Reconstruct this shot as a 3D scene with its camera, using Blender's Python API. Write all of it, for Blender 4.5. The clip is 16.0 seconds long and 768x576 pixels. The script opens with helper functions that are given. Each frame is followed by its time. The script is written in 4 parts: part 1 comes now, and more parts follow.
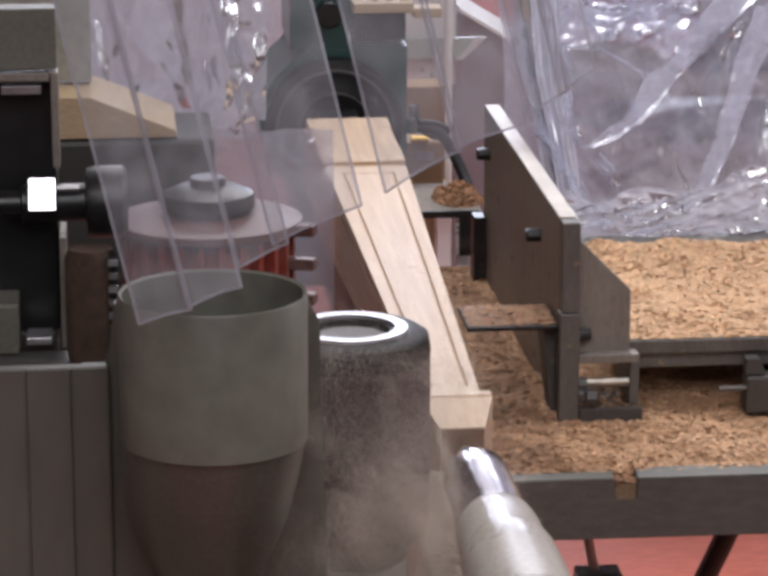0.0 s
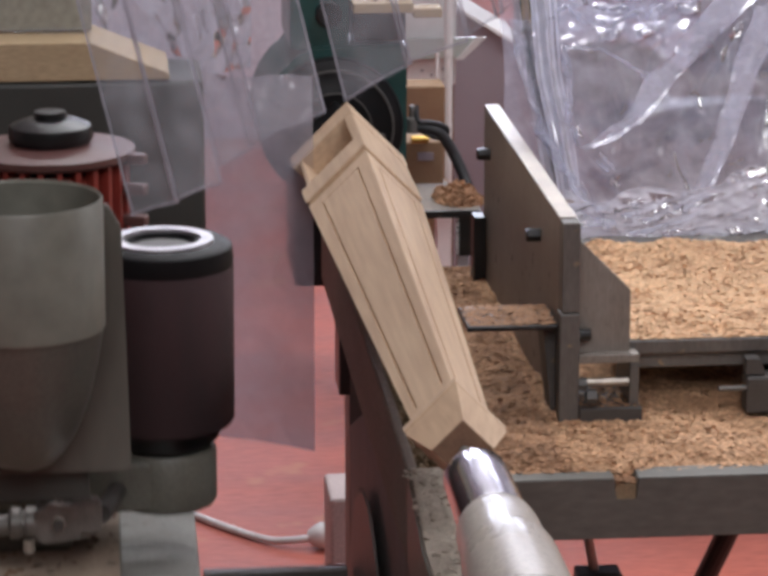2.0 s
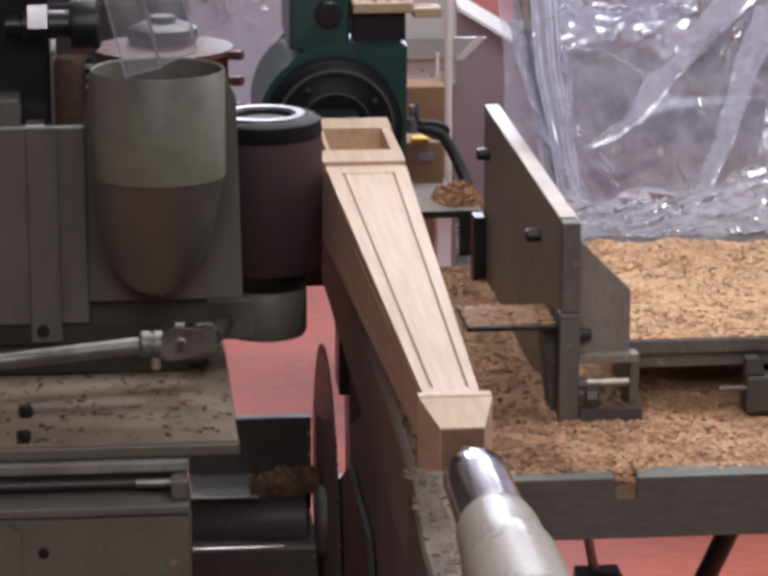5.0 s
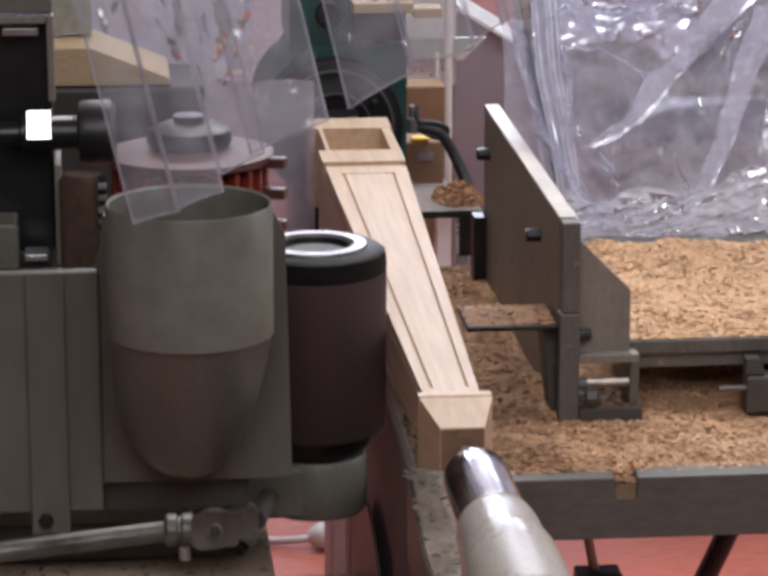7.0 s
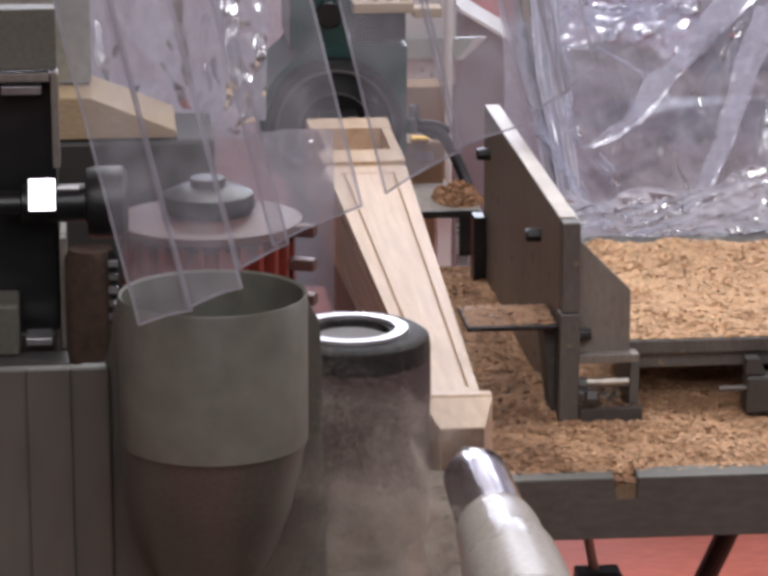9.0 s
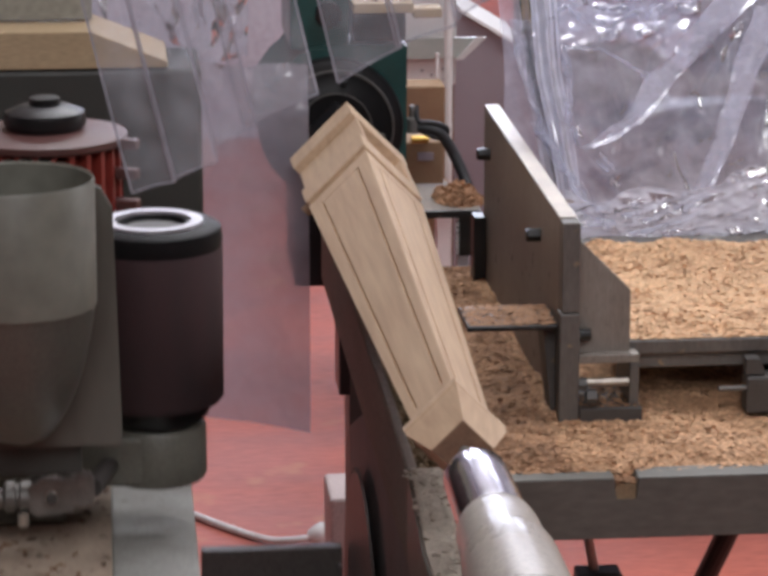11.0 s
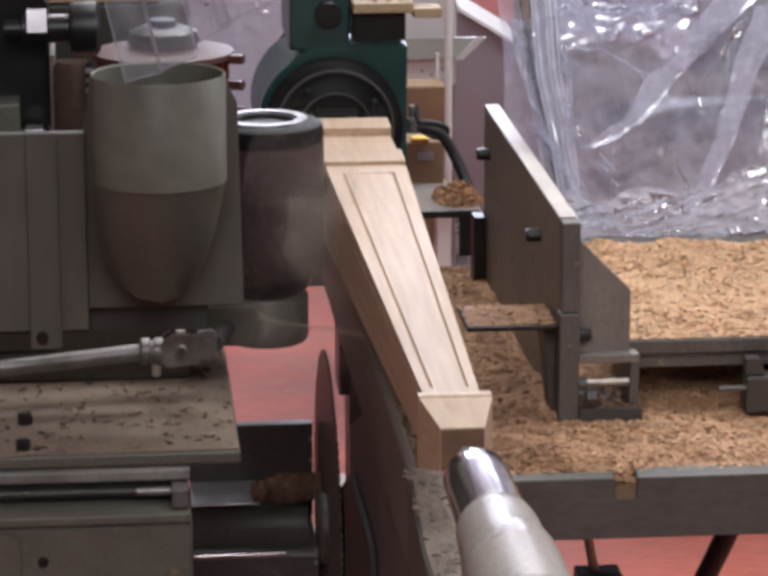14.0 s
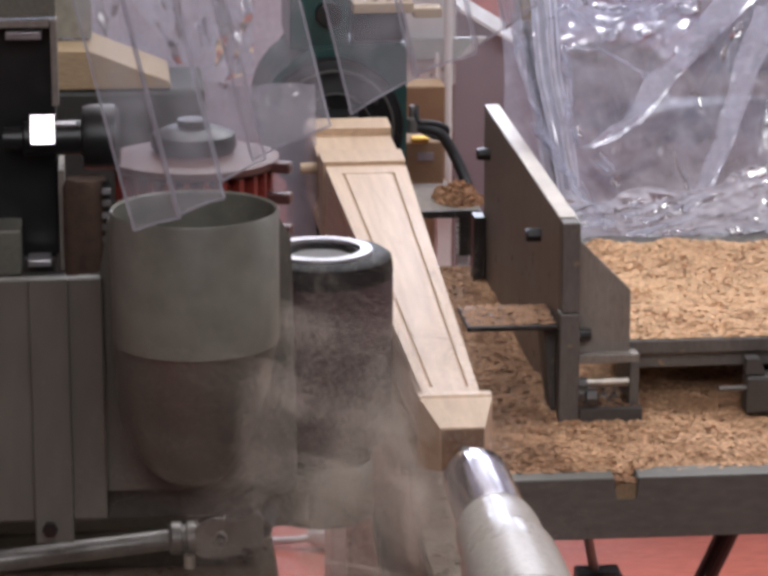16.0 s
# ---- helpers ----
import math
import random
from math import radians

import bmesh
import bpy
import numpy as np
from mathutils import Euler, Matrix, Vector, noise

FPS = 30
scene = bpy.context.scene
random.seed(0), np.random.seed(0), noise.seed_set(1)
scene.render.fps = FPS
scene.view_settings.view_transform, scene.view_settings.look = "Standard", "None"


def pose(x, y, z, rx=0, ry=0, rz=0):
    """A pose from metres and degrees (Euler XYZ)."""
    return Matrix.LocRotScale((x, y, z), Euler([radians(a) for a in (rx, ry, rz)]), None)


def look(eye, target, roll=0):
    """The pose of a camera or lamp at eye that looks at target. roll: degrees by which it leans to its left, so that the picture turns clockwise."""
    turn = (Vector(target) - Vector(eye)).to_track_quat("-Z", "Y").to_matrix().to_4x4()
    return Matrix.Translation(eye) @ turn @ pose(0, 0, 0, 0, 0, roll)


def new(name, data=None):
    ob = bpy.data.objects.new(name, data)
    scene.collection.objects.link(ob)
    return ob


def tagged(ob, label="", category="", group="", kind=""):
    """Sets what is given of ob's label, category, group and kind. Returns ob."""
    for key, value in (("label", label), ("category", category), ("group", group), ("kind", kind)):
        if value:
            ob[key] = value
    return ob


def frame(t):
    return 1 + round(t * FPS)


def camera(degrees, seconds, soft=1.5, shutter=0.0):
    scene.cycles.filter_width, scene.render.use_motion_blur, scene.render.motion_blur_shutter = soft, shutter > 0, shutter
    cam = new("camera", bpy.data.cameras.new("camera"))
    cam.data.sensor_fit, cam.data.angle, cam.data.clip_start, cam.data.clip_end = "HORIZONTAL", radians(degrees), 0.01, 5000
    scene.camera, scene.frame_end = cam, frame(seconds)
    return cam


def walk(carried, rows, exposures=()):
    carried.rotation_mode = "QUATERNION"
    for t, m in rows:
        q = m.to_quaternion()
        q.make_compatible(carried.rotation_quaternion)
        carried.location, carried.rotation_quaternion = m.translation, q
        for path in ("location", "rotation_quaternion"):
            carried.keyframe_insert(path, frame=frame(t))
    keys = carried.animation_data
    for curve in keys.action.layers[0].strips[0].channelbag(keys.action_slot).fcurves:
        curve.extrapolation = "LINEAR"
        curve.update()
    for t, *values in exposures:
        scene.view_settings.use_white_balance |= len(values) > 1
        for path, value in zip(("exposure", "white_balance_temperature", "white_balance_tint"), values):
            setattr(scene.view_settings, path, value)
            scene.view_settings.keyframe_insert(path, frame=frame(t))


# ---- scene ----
# camera: a tripod behind the tailstock, zoomed in, standing still
cam = camera(15.013, 16.0, soft=3.8, shutter=0.5)
EYE = (0.0, 0.0, 1.85)
VIEW = pose(*EYE, 90 - 14.673, 0, -5.470)
walk(cam, [(0, VIEW), (16, VIEW)], exposures=[(0, 0.0), (16, 0.0)])

# ---------------------------------------------------------------- light
world = bpy.data.worlds.new("workshop_air")
scene.world = world
world.use_nodes = True
world.node_tree.nodes["Background"].inputs[0].default_value = (0.62, 0.66, 0.80, 1)
world.node_tree.nodes["Background"].inputs[1].default_value = 0.33


def area(name, where, target, sx, sy, power, colour):
    data = bpy.data.lights.new(name, "AREA")
    data.shape, data.size, data.size_y, data.energy, data.color = "RECTANGLE", sx, sy, power, colour
    ob = new(name, data)
    ob.matrix_world = look(where, target)
    return ob


# lamps assumed, none in view: ceiling tubes, windows high on far and right walls
area("unseen_overhead", (0.8, 3.6, 3.45), (0.7, 3.5, 0.0), 2.4, 0.5, 44, (0.94, 0.96, 1.0))
area("unseen_overhead", (0.3, 0.35, 3.45), (0.3, 2.6, 0.9), 2.4, 0.9, 46, (0.96, 0.96, 1.0))
# fill added behind the camera for the faces turned towards it
area("unseen_overhead", (0.0, -1.8, 3.45), (0.1, 0.5, 0.9), 2.6, 0.7, 36, (0.97, 0.97, 1.0))
area("unseen_overhead", (0.9, 6.4, 3.45), (0.9, 6.2, 0.0), 2.4, 0.5, 105, (0.94, 0.95, 1.0))
# placed unseen to light the plastic sheets from behind
area("unseen_far_light", (1.2, 12.7, 2.85), (0.7, 3.6, 1.0), 3.6, 1.6, 185, (0.76, 0.81, 1.0))
area("unseen_side_light", (5.0, 4.0, 2.5), (0.6, 3.4, 0.9), 2.6, 1.2, 75, (0.92, 0.94, 1.0))


# ---------------------------------------------------------------- materials
def mat(name, colour, rough=0.6, metal=0.0, second=None, scale=40.0, mix=0.5, fine=400.0, bump=0.15, stretch=(1, 1, 1), spec=0.5, island=0.0, coat=0.0, speck=None, dist=0.002):
    m = bpy.data.materials.new(name)
    m.use_nodes = True
    n, l = m.node_tree.nodes, m.node_tree.links
    b = n["Principled BSDF"]
    b.inputs["Metallic"].default_value = metal
    b.inputs["Specular IOR Level"].default_value = spec
    b.inputs["Coat Weight"].default_value = coat
    co = n.new("ShaderNodeTexCoord")
    mp = n.new("ShaderNodeMapping")
    mp.inputs["Scale"].default_value = stretch
    l.new(co.outputs["Object"], mp.inputs[0])
    big = n.new("ShaderNodeTexNoise")
    big.inputs["Scale"].default_value, big.inputs["Detail"].default_value = scale, 6
    small = n.new("ShaderNodeTexNoise")
    small.inputs["Scale"].default_value, small.inputs["Detail"].default_value = fine, 4
    l.new(mp.outputs[0], big.inputs[0])
    l.new(mp.outputs[0], small.inputs[0])
    ramp = n.new("ShaderNodeValToRGB")
    ramp.color_ramp.elements[0].position, ramp.color_ramp.elements[1].position = 0.5 - mix / 2, 0.5 + mix / 2
    c2 = second or tuple(c * 0.7 for c in colour)
    ramp.color_ramp.elements[0].color, ramp.color_ramp.elements[1].color = (*c2, 1), (*colour, 1)
    l.new(big.outputs["Fac"], ramp.inputs[0])
    hue = n.new("ShaderNodeMix")
    hue.data_type, hue.blend_type = "RGBA", "OVERLAY"
    hue.inputs[0].default_value = 0.35
    l.new(ramp.outputs[0], hue.inputs[6])
    l.new(small.outputs["Fac"], hue.inputs[7])
    last = hue.outputs[2]
    if speck:
        sr = n.new("ShaderNodeValToRGB")
        sr.color_ramp.elements[0].position, sr.color_ramp.elements[1].position = speck[1], speck[1] + 0.06
        sn = n.new("ShaderNodeTexNoise")
        sn.inputs["Scale"].default_value, sn.inputs["Detail"].default_value = speck[2], 5
        l.new(co.outputs["Object"], sn.inputs[0])
        l.new(sn.outputs["Fac"], sr.inputs[0])
        sm = n.new("ShaderNodeMix")
        sm.data_type = "RGBA"
        l.new(sr.outputs[0], sm.inputs[0])
        l.new(last, sm.inputs[6])
        sm.inputs[7].default_value = (*speck[0], 1)
        last = sm.outputs[2]
    if island:
        geo = n.new("ShaderNodeNewGeometry")
        hs = n.new("ShaderNodeHueSaturation")
        mr = n.new("ShaderNodeMapRange")
        mr.inputs[3].default_value, mr.inputs[4].default_value = 1 - island, 1 + island
        l.new(geo.outputs["Random Per Island"], mr.inputs[0])
        l.new(mr.outputs[0], hs.inputs["Value"])
        l.new(last, hs.inputs["Color"])
        last = hs.outputs[0]
    l.new(last, b.inputs["Base Color"])
    rr = n.new("ShaderNodeMapRange")
    rr.inputs[3].default_value, rr.inputs[4].default_value = max(rough - 0.12, 0.02), min(rough + 0.12, 1)
    l.new(big.outputs["Fac"], rr.inputs[0])
    l.new(rr.outputs[0], b.inputs["Roughness"])
    bp = n.new("ShaderNodeBump")
    bp.inputs["Strength"].default_value, bp.inputs["Distance"].default_value = bump, dist
    l.new(small.outputs["Fac"], bp.inputs["Height"])
    l.new(bp.outputs[0], b.inputs["Normal"])
    return m


def film(name, clear, tint, rough, haze, bump=0.0, scale=30.0, ior=1.5):
    """Clear plastic film: mostly see-through, a little milky, with sharp gloss."""
    m = bpy.data.materials.new(name)
    m.use_nodes = True
    n, l = m.node_tree.nodes, m.node_tree.links
    out = n["Material Output"]
    n.remove(n["Principled BSDF"])
    tr = n.new("ShaderNodeBsdfTransparent")
    tr.inputs[0].default_value = (*tint, 1)
    gl = n.new("ShaderNodeBsdfGlossy")
    gl.inputs["Roughness"].default_value = rough
    di = n.new("ShaderNodeBsdfDiffuse")
    di.inputs[0].default_value = (*haze, 1)
    tl = n.new("ShaderNodeBsdfTranslucent")
    tl.inputs[0].default_value = (*haze, 1)
    milky = n.new("ShaderNodeMixShader")
    l.new(di.outputs[0], milky.inputs[1])
    l.new(tl.outputs[0], milky.inputs[2])
    co = n.new("ShaderNodeTexCoord")
    no = n.new("ShaderNodeTexNoise")
    no.inputs["Scale"].default_value, no.inputs["Detail"].default_value = scale, 6
    l.new(co.outputs["Object"], no.inputs[0])
    mr = n.new("ShaderNodeMapRange")
    mr.inputs[1].default_value, mr.inputs[2].default_value = 0.3, 0.75
    mr.inputs[3].default_value, mr.inputs[4].default_value = clear + 0.12, clear - 0.12
    l.new(no.outputs["Fac"], mr.inputs[0])
    a = n.new("ShaderNodeMixShader")
    l.new(mr.outputs[0], a.inputs[0])
    l.new(milky.outputs[0], a.inputs[1])
    l.new(tr.outputs[0], a.inputs[2])
    fr = n.new("ShaderNodeFresnel")
    fr.inputs[0].default_value = ior
    b = n.new("ShaderNodeMixShader")
    l.new(fr.outputs[0], b.inputs[0])
    l.new(a.outputs[0], b.inputs[1])
    l.new(gl.outputs[0], b.inputs[2])
    if bump:
        bp = n.new("ShaderNodeBump")
        bp.inputs["Strength"].default_value, bp.inputs["Distance"].default_value = bump, 0.01
        l.new(no.outputs["Fac"], bp.inputs["Height"])
        l.new(bp.outputs[0], gl.inputs["Normal"])
        l.new(bp.outputs[0], fr.inputs["Normal"])
    l.new(b.outputs[0], out.inputs[0])
    return m


MAPLE = mat("maple", (0.575, 0.415, 0.285), 0.5, second=(0.535, 0.38, 0.255), scale=30, mix=0.6, fine=110, bump=0.06, stretch=(1, 0.06, 1))
END_GRAIN = mat("end_grain", (0.20, 0.115, 0.07), 0.75, second=(0.14, 0.08, 0.05), scale=60, fine=500)
# darker maple: the shade inside grooves and mortise is put into the colour
SHADED_MAPLE = mat("shaded_maple", (0.46, 0.29, 0.16), 0.7, scale=60, fine=500)
STEEL = mat("dusty_steel", (0.165, 0.155, 0.145), 0.5, 0.2, second=(0.115, 0.105, 0.096), scale=18, fine=260, bump=0.1, stretch=(1, 1, 0.3), speck=((0.30, 0.22, 0.14), 0.66, 60))
PLATE = mat("worn_plate_steel", (0.29, 0.262, 0.235), 0.5, 0.15, second=(0.19, 0.16, 0.135), scale=12, fine=300, bump=0.08, stretch=(1, 1, 0.25), speck=((0.07, 0.055, 0.05), 0.66, 45))
BRIGHT = mat("bright_edge_steel", (0.55, 0.50, 0.44), 0.4, 0.7, scale=30, fine=400)
DARK = mat("dark_iron", (0.088, 0.082, 0.078), 0.5, 0.1, second=(0.062, 0.057, 0.054), scale=25, speck=((0.22, 0.15, 0.09), 0.68, 70))
LEG = mat("dusty_leg_paint", (0.215, 0.190, 0.185), 0.7, second=(0.125, 0.108, 0.105), scale=9, fine=160, bump=0.1, stretch=(1, 2.2, 0.5), speck=((0.06, 0.05, 0.045), 0.68, 30))
PALE_BLOCK = mat("pale_pink_concrete", (0.52, 0.43, 0.42), 0.8, second=(0.43, 0.35, 0.34), scale=9, fine=200, bump=0.2)
BLACK = mat("black_enamel", (0.012, 0.012, 0.013), 0.35, scale=30)
CHUCK_BLACK = mat("worn_black_iron", (0.006, 0.006, 0.007), 0.42, second=(0.010, 0.009, 0.009), scale=30, spec=0.16)
CHROME = mat("chrome", (0.82, 0.80, 0.83), 0.16, 1.0, second=(0.76, 0.74, 0.78), scale=20, fine=300, bump=0.0)
IVORY = mat("ivory_paint", (0.52, 0.485, 0.44), 0.3, second=(0.43, 0.39, 0.34), scale=14, fine=200, bump=0.05, coat=0.3, speck=((0.42, 0.32, 0.22), 0.74, 60))
TEAL = mat("teal_enamel", (0.009, 0.062, 0.058), 0.4, second=(0.008, 0.042, 0.040), scale=20, fine=200, bump=0.05, coat=0.2)
CASTING = mat("grey_green_paint", (0.15, 0.144, 0.117), 0.5, second=(0.105, 0.10, 0.082), scale=12, fine=240, bump=0.08, speck=((0.26, 0.19, 0.12), 0.70, 40))
PVC = mat("grey_pvc", (0.156, 0.153, 0.127), 0.42, second=(0.137, 0.133, 0.108), scale=5, fine=40, bump=0.03)
PVC_DARK = mat("dusty_pvc", (0.118, 0.118, 0.100), 0.36, second=(0.088, 0.086, 0.074), scale=9, fine=200, bump=0.03, coat=0.25)
PANEL = mat("brown_grey_panel", (0.112, 0.107, 0.090), 0.5, second=(0.088, 0.083, 0.070), scale=6, fine=40, bump=0.05, stretch=(1, 1, 0.3), speck=((0.19, 0.16, 0.12), 0.70, 24))
SLEEVE = mat("abrasive_sleeve", (0.060, 0.027, 0.029), 0.7, second=(0.026, 0.020, 0.022), scale=9, fine=900, bump=0.3, stretch=(1.6, 1.6, 0.35), spec=0.35)
RUBBER = mat("black_rubber", (0.011, 0.010, 0.011), 0.5, scale=40, spec=0.15)
RING = mat("aluminium_ring", (0.52, 0.50, 0.52), 0.35, 0.8, scale=40)
RED = mat("red_enamel", (0.30, 0.045, 0.03), 0.45, second=(0.20, 0.03, 0.025), scale=18, speck=((0.35, 0.2, 0.15), 0.70, 60))
BRASS = mat("brass", (0.55, 0.36, 0.10), 0.35, 1.0, scale=40)
PLYWOOD = mat("plywood", (0.50, 0.38, 0.24), 0.6, second=(0.40, 0.29, 0.17), scale=12, stretch=(0.2, 1, 1))
CARDBOARD = mat("cardboard", (0.28, 0.18, 0.10), 0.8, second=(0.2, 0.12, 0.07), scale=10)
WHITE = mat("white_paint", (0.80, 0.79, 0.78), 0.45, second=(0.72, 0.71, 0.70), scale=10)
MAUVE = mat("mauve_paint", (0.29, 0.25, 0.275), 0.6, second=(0.23, 0.19, 0.215), scale=6)
FLAP = mat("pale_flap", (0.50, 0.55, 0.52), 0.3, scale=8)
MACHINE = mat("machine_grey", (0.25, 0.25, 0.23), 0.5, second=(0.19, 0.19, 0.175), scale=5)
CABLE = mat("cable_rubber", (0.02, 0.02, 0.022), 0.5, scale=40)
WHITE_CABLE = mat("white_cable", (0.70, 0.68, 0.68), 0.5, scale=40)
FLOOR = mat("red_floor_paint", (0.47, 0.135, 0.098), 0.6, second=(0.35, 0.112, 0.09), scale=2.6, mix=0.35, fine=40, bump=0.05, stretch=(0.6, 2.2, 1), spec=0.2, speck=((0.43, 0.17, 0.11), 0.60, 6))
PARTITION = mat("pale_mauve_paint", (0.50, 0.45, 0.52), 0.7, second=(0.43, 0.385, 0.45), scale=2, fine=60)
WALL = mat("grey_wall", (0.42, 0.40, 0.39), 0.8, scale=3, fine=90)
WALL_DARK = mat("olive_wall", (0.33, 0.32, 0.275), 0.7, second=(0.27, 0.26, 0.22), scale=4, fine=90)
CEIL = mat("ceiling_paint", (0.6, 0.6, 0.6), 0.8, scale=3, fine=60)
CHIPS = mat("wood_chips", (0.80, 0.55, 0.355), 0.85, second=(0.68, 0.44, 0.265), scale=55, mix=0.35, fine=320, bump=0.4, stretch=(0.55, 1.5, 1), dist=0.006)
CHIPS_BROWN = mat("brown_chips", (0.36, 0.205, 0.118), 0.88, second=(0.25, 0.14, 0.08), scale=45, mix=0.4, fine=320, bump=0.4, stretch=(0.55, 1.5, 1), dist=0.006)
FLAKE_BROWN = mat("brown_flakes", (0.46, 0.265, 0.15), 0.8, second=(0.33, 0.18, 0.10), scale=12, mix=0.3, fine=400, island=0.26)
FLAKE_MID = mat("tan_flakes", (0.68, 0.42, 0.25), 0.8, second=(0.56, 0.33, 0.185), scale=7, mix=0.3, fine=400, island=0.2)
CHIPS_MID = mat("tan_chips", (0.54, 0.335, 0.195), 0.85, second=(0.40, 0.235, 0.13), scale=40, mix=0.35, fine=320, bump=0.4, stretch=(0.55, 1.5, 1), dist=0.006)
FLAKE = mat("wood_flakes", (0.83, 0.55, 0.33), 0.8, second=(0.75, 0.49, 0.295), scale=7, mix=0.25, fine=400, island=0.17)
DUSTY = mat("chip_dust", (0.30, 0.21, 0.125), 0.9, second=(0.20, 0.135, 0.08), scale=30, fine=300, bump=0.5, dist=0.004, speck=((0.07, 0.05, 0.035), 0.64, 55))
RAIL_GREY = mat("olive_grey_rail", (0.135, 0.130, 0.115), 0.5, 0.1, second=(0.105, 0.10, 0.088), scale=7, fine=120, bump=0.05, stretch=(0.4, 1, 1))
JOINT = mat("worn_joint_steel", (0.27, 0.255, 0.24), 0.38, 0.5, second=(0.15, 0.14, 0.13), scale=40)
RAIL = mat("brown_rail", (0.25, 0.21, 0.175), 0.8, 0.0, second=(0.16, 0.13, 0.11), scale=10, fine=240, bump=0.1, stretch=(1, 0.3, 1))
DUST_COAT = mat("pale_dust", (0.56, 0.51, 0.43), 0.9, second=(0.40, 0.355, 0.29), scale=40, fine=300, bump=0.5, dist=0.003)
BRISTLE = mat("brown_bristle", (0.12, 0.07, 0.045), 0.9, second=(0.06, 0.035, 0.025), scale=90, fine=600, bump=0.8, dist=0.006)
DECK = mat("dusty_deck", (0.30, 0.295, 0.275), 0.6, second=(0.14, 0.13, 0.115), scale=9, mix=0.3, fine=260, bump=0.15, speck=((0.08, 0.06, 0.05), 0.66, 60))
BLADE = mat("dull_blade", (0.135, 0.122, 0.115), 0.5, 0.25, second=(0.085, 0.076, 0.072), scale=14, fine=200, bump=0.05)
SAW_GREY = mat("saw_housing_grey", (0.150, 0.135, 0.125), 0.42, 0.1, second=(0.11, 0.10, 0.093), scale=9, fine=160, bump=0.05)
ROLL = mat("packed_sawdust", (0.46, 0.29, 0.19), 0.95, second=(0.30, 0.18, 0.11), scale=60, fine=500, bump=0.8, dist=0.006)
MACHINE_DARK = mat("dark_machine_grey", (0.115, 0.11, 0.108), 0.5, second=(0.08, 0.075, 0.075), scale=5)
HOUSING = mat("dark_housing", (0.05, 0.052, 0.046), 0.55, second=(0.04, 0.04, 0.036), scale=6)
DUST_TABLE = mat("table_dust", (0.32, 0.245, 0.185), 0.9, second=(0.21, 0.16, 0.12), scale=16, fine=220, bump=0.4, dist=0.003, speck=((0.06, 0.04, 0.03), 0.645, 45))
DARK_FLAKE = mat("dark_flakes", (0.14, 0.075, 0.04), 0.8, second=(0.09, 0.05, 0.03), scale=60, island=0.5)
RED_TOP = mat("dusty_red", (0.12, 0.050, 0.044), 0.45, second=(0.085, 0.032, 0.028), scale=14)
STRIP_EDGE = film("strip_edge_plastic", 0.45, (0.82, 0.81, 0.85), 0.12, (0.48, 0.47, 0.52))
STRIP = film("strip_plastic", 0.76, (0.94, 0.94, 0.95), 0.10, (0.57, 0.57, 0.62))
SHEET = film("side_sheet_plastic", 0.36, (0.94, 0.94, 0.97), 0.14, (0.47, 0.455, 0.525), bump=0.2, scale=14, ior=1.38)
PLEAT = film("pleat_plastic", 0.72, (0.97, 0.97, 0.99), 0.2, (0.80, 0.82, 0.95), bump=0.15, scale=30, ior=1.13)
FOLDED = film("folded_film_plastic", 0.36, (0.93, 0.93, 0.97), 0.11, (0.54, 0.54, 0.62), bump=0.2, scale=30, ior=1.27)
HEM = film("hem_plastic", 0.45, (0.96, 0.96, 0.98), 0.13, (0.86, 0.88, 0.99), bump=0.2, scale=40, ior=1.28)
GATHERED = film("gathered_film_plastic", 0.34, (0.96, 0.96, 0.98), 0.24, (0.86, 0.88, 0.99), bump=0.15, scale=34, ior=1.17)
DRAPE = film("drape_plastic", 0.62, (0.97, 0.97, 0.985), 0.15, (0.78, 0.80, 0.96), bump=0.10, scale=26, ior=1.17)
DUST = film("sanding_dust", 0.5, (1, 1, 1), 0.9, (0.82, 0.72, 0.63), ior=1.0)


# ---------------------------------------------------------------- mesh helpers
def mesh(name, bm, material, parent=None, label="", smooth=False):
    bmesh.ops.recalc_face_normals(bm, faces=bm.faces)
    if smooth:
        for f in bm.faces:
            f.smooth = True
        for e in bm.edges:
            if len(e.link_faces) == 2 and e.calc_face_angle(0) > 0.7:
                e.smooth = False
    data = bpy.data.meshes.new(name)
    bm.to_mesh(data)
    bm.free()
    data.materials.append(material)
    ob = new(name, data)
    if parent is not None:
        ob.parent = parent
    if label:
        tagged(ob, label)
    return ob


part = mesh


def base(name, x=0, y=0, z=0):
    ob = new(name)
    ob.location = (x, y, z)
    return ob


def box(x0, x1, y0, y1, z0, z1, bevel=0.0, bm=None):
    bm = bm or bmesh.new()
    r = bmesh.ops.create_cube(bm, size=1)
    for v in r["verts"]:
        v.co = Vector((x0 + (v.co.x + 0.5) * (x1 - x0), y0 + (v.co.y + 0.5) * (y1 - y0), z0 + (v.co.z + 0.5) * (z1 - z0)))
    if bevel:
        es = list({e for v in r["verts"] for e in v.link_edges})
        bmesh.ops.bevel(bm, geom=es, offset=bevel, segments=2, affect="EDGES", profile=0.5)
    return bm


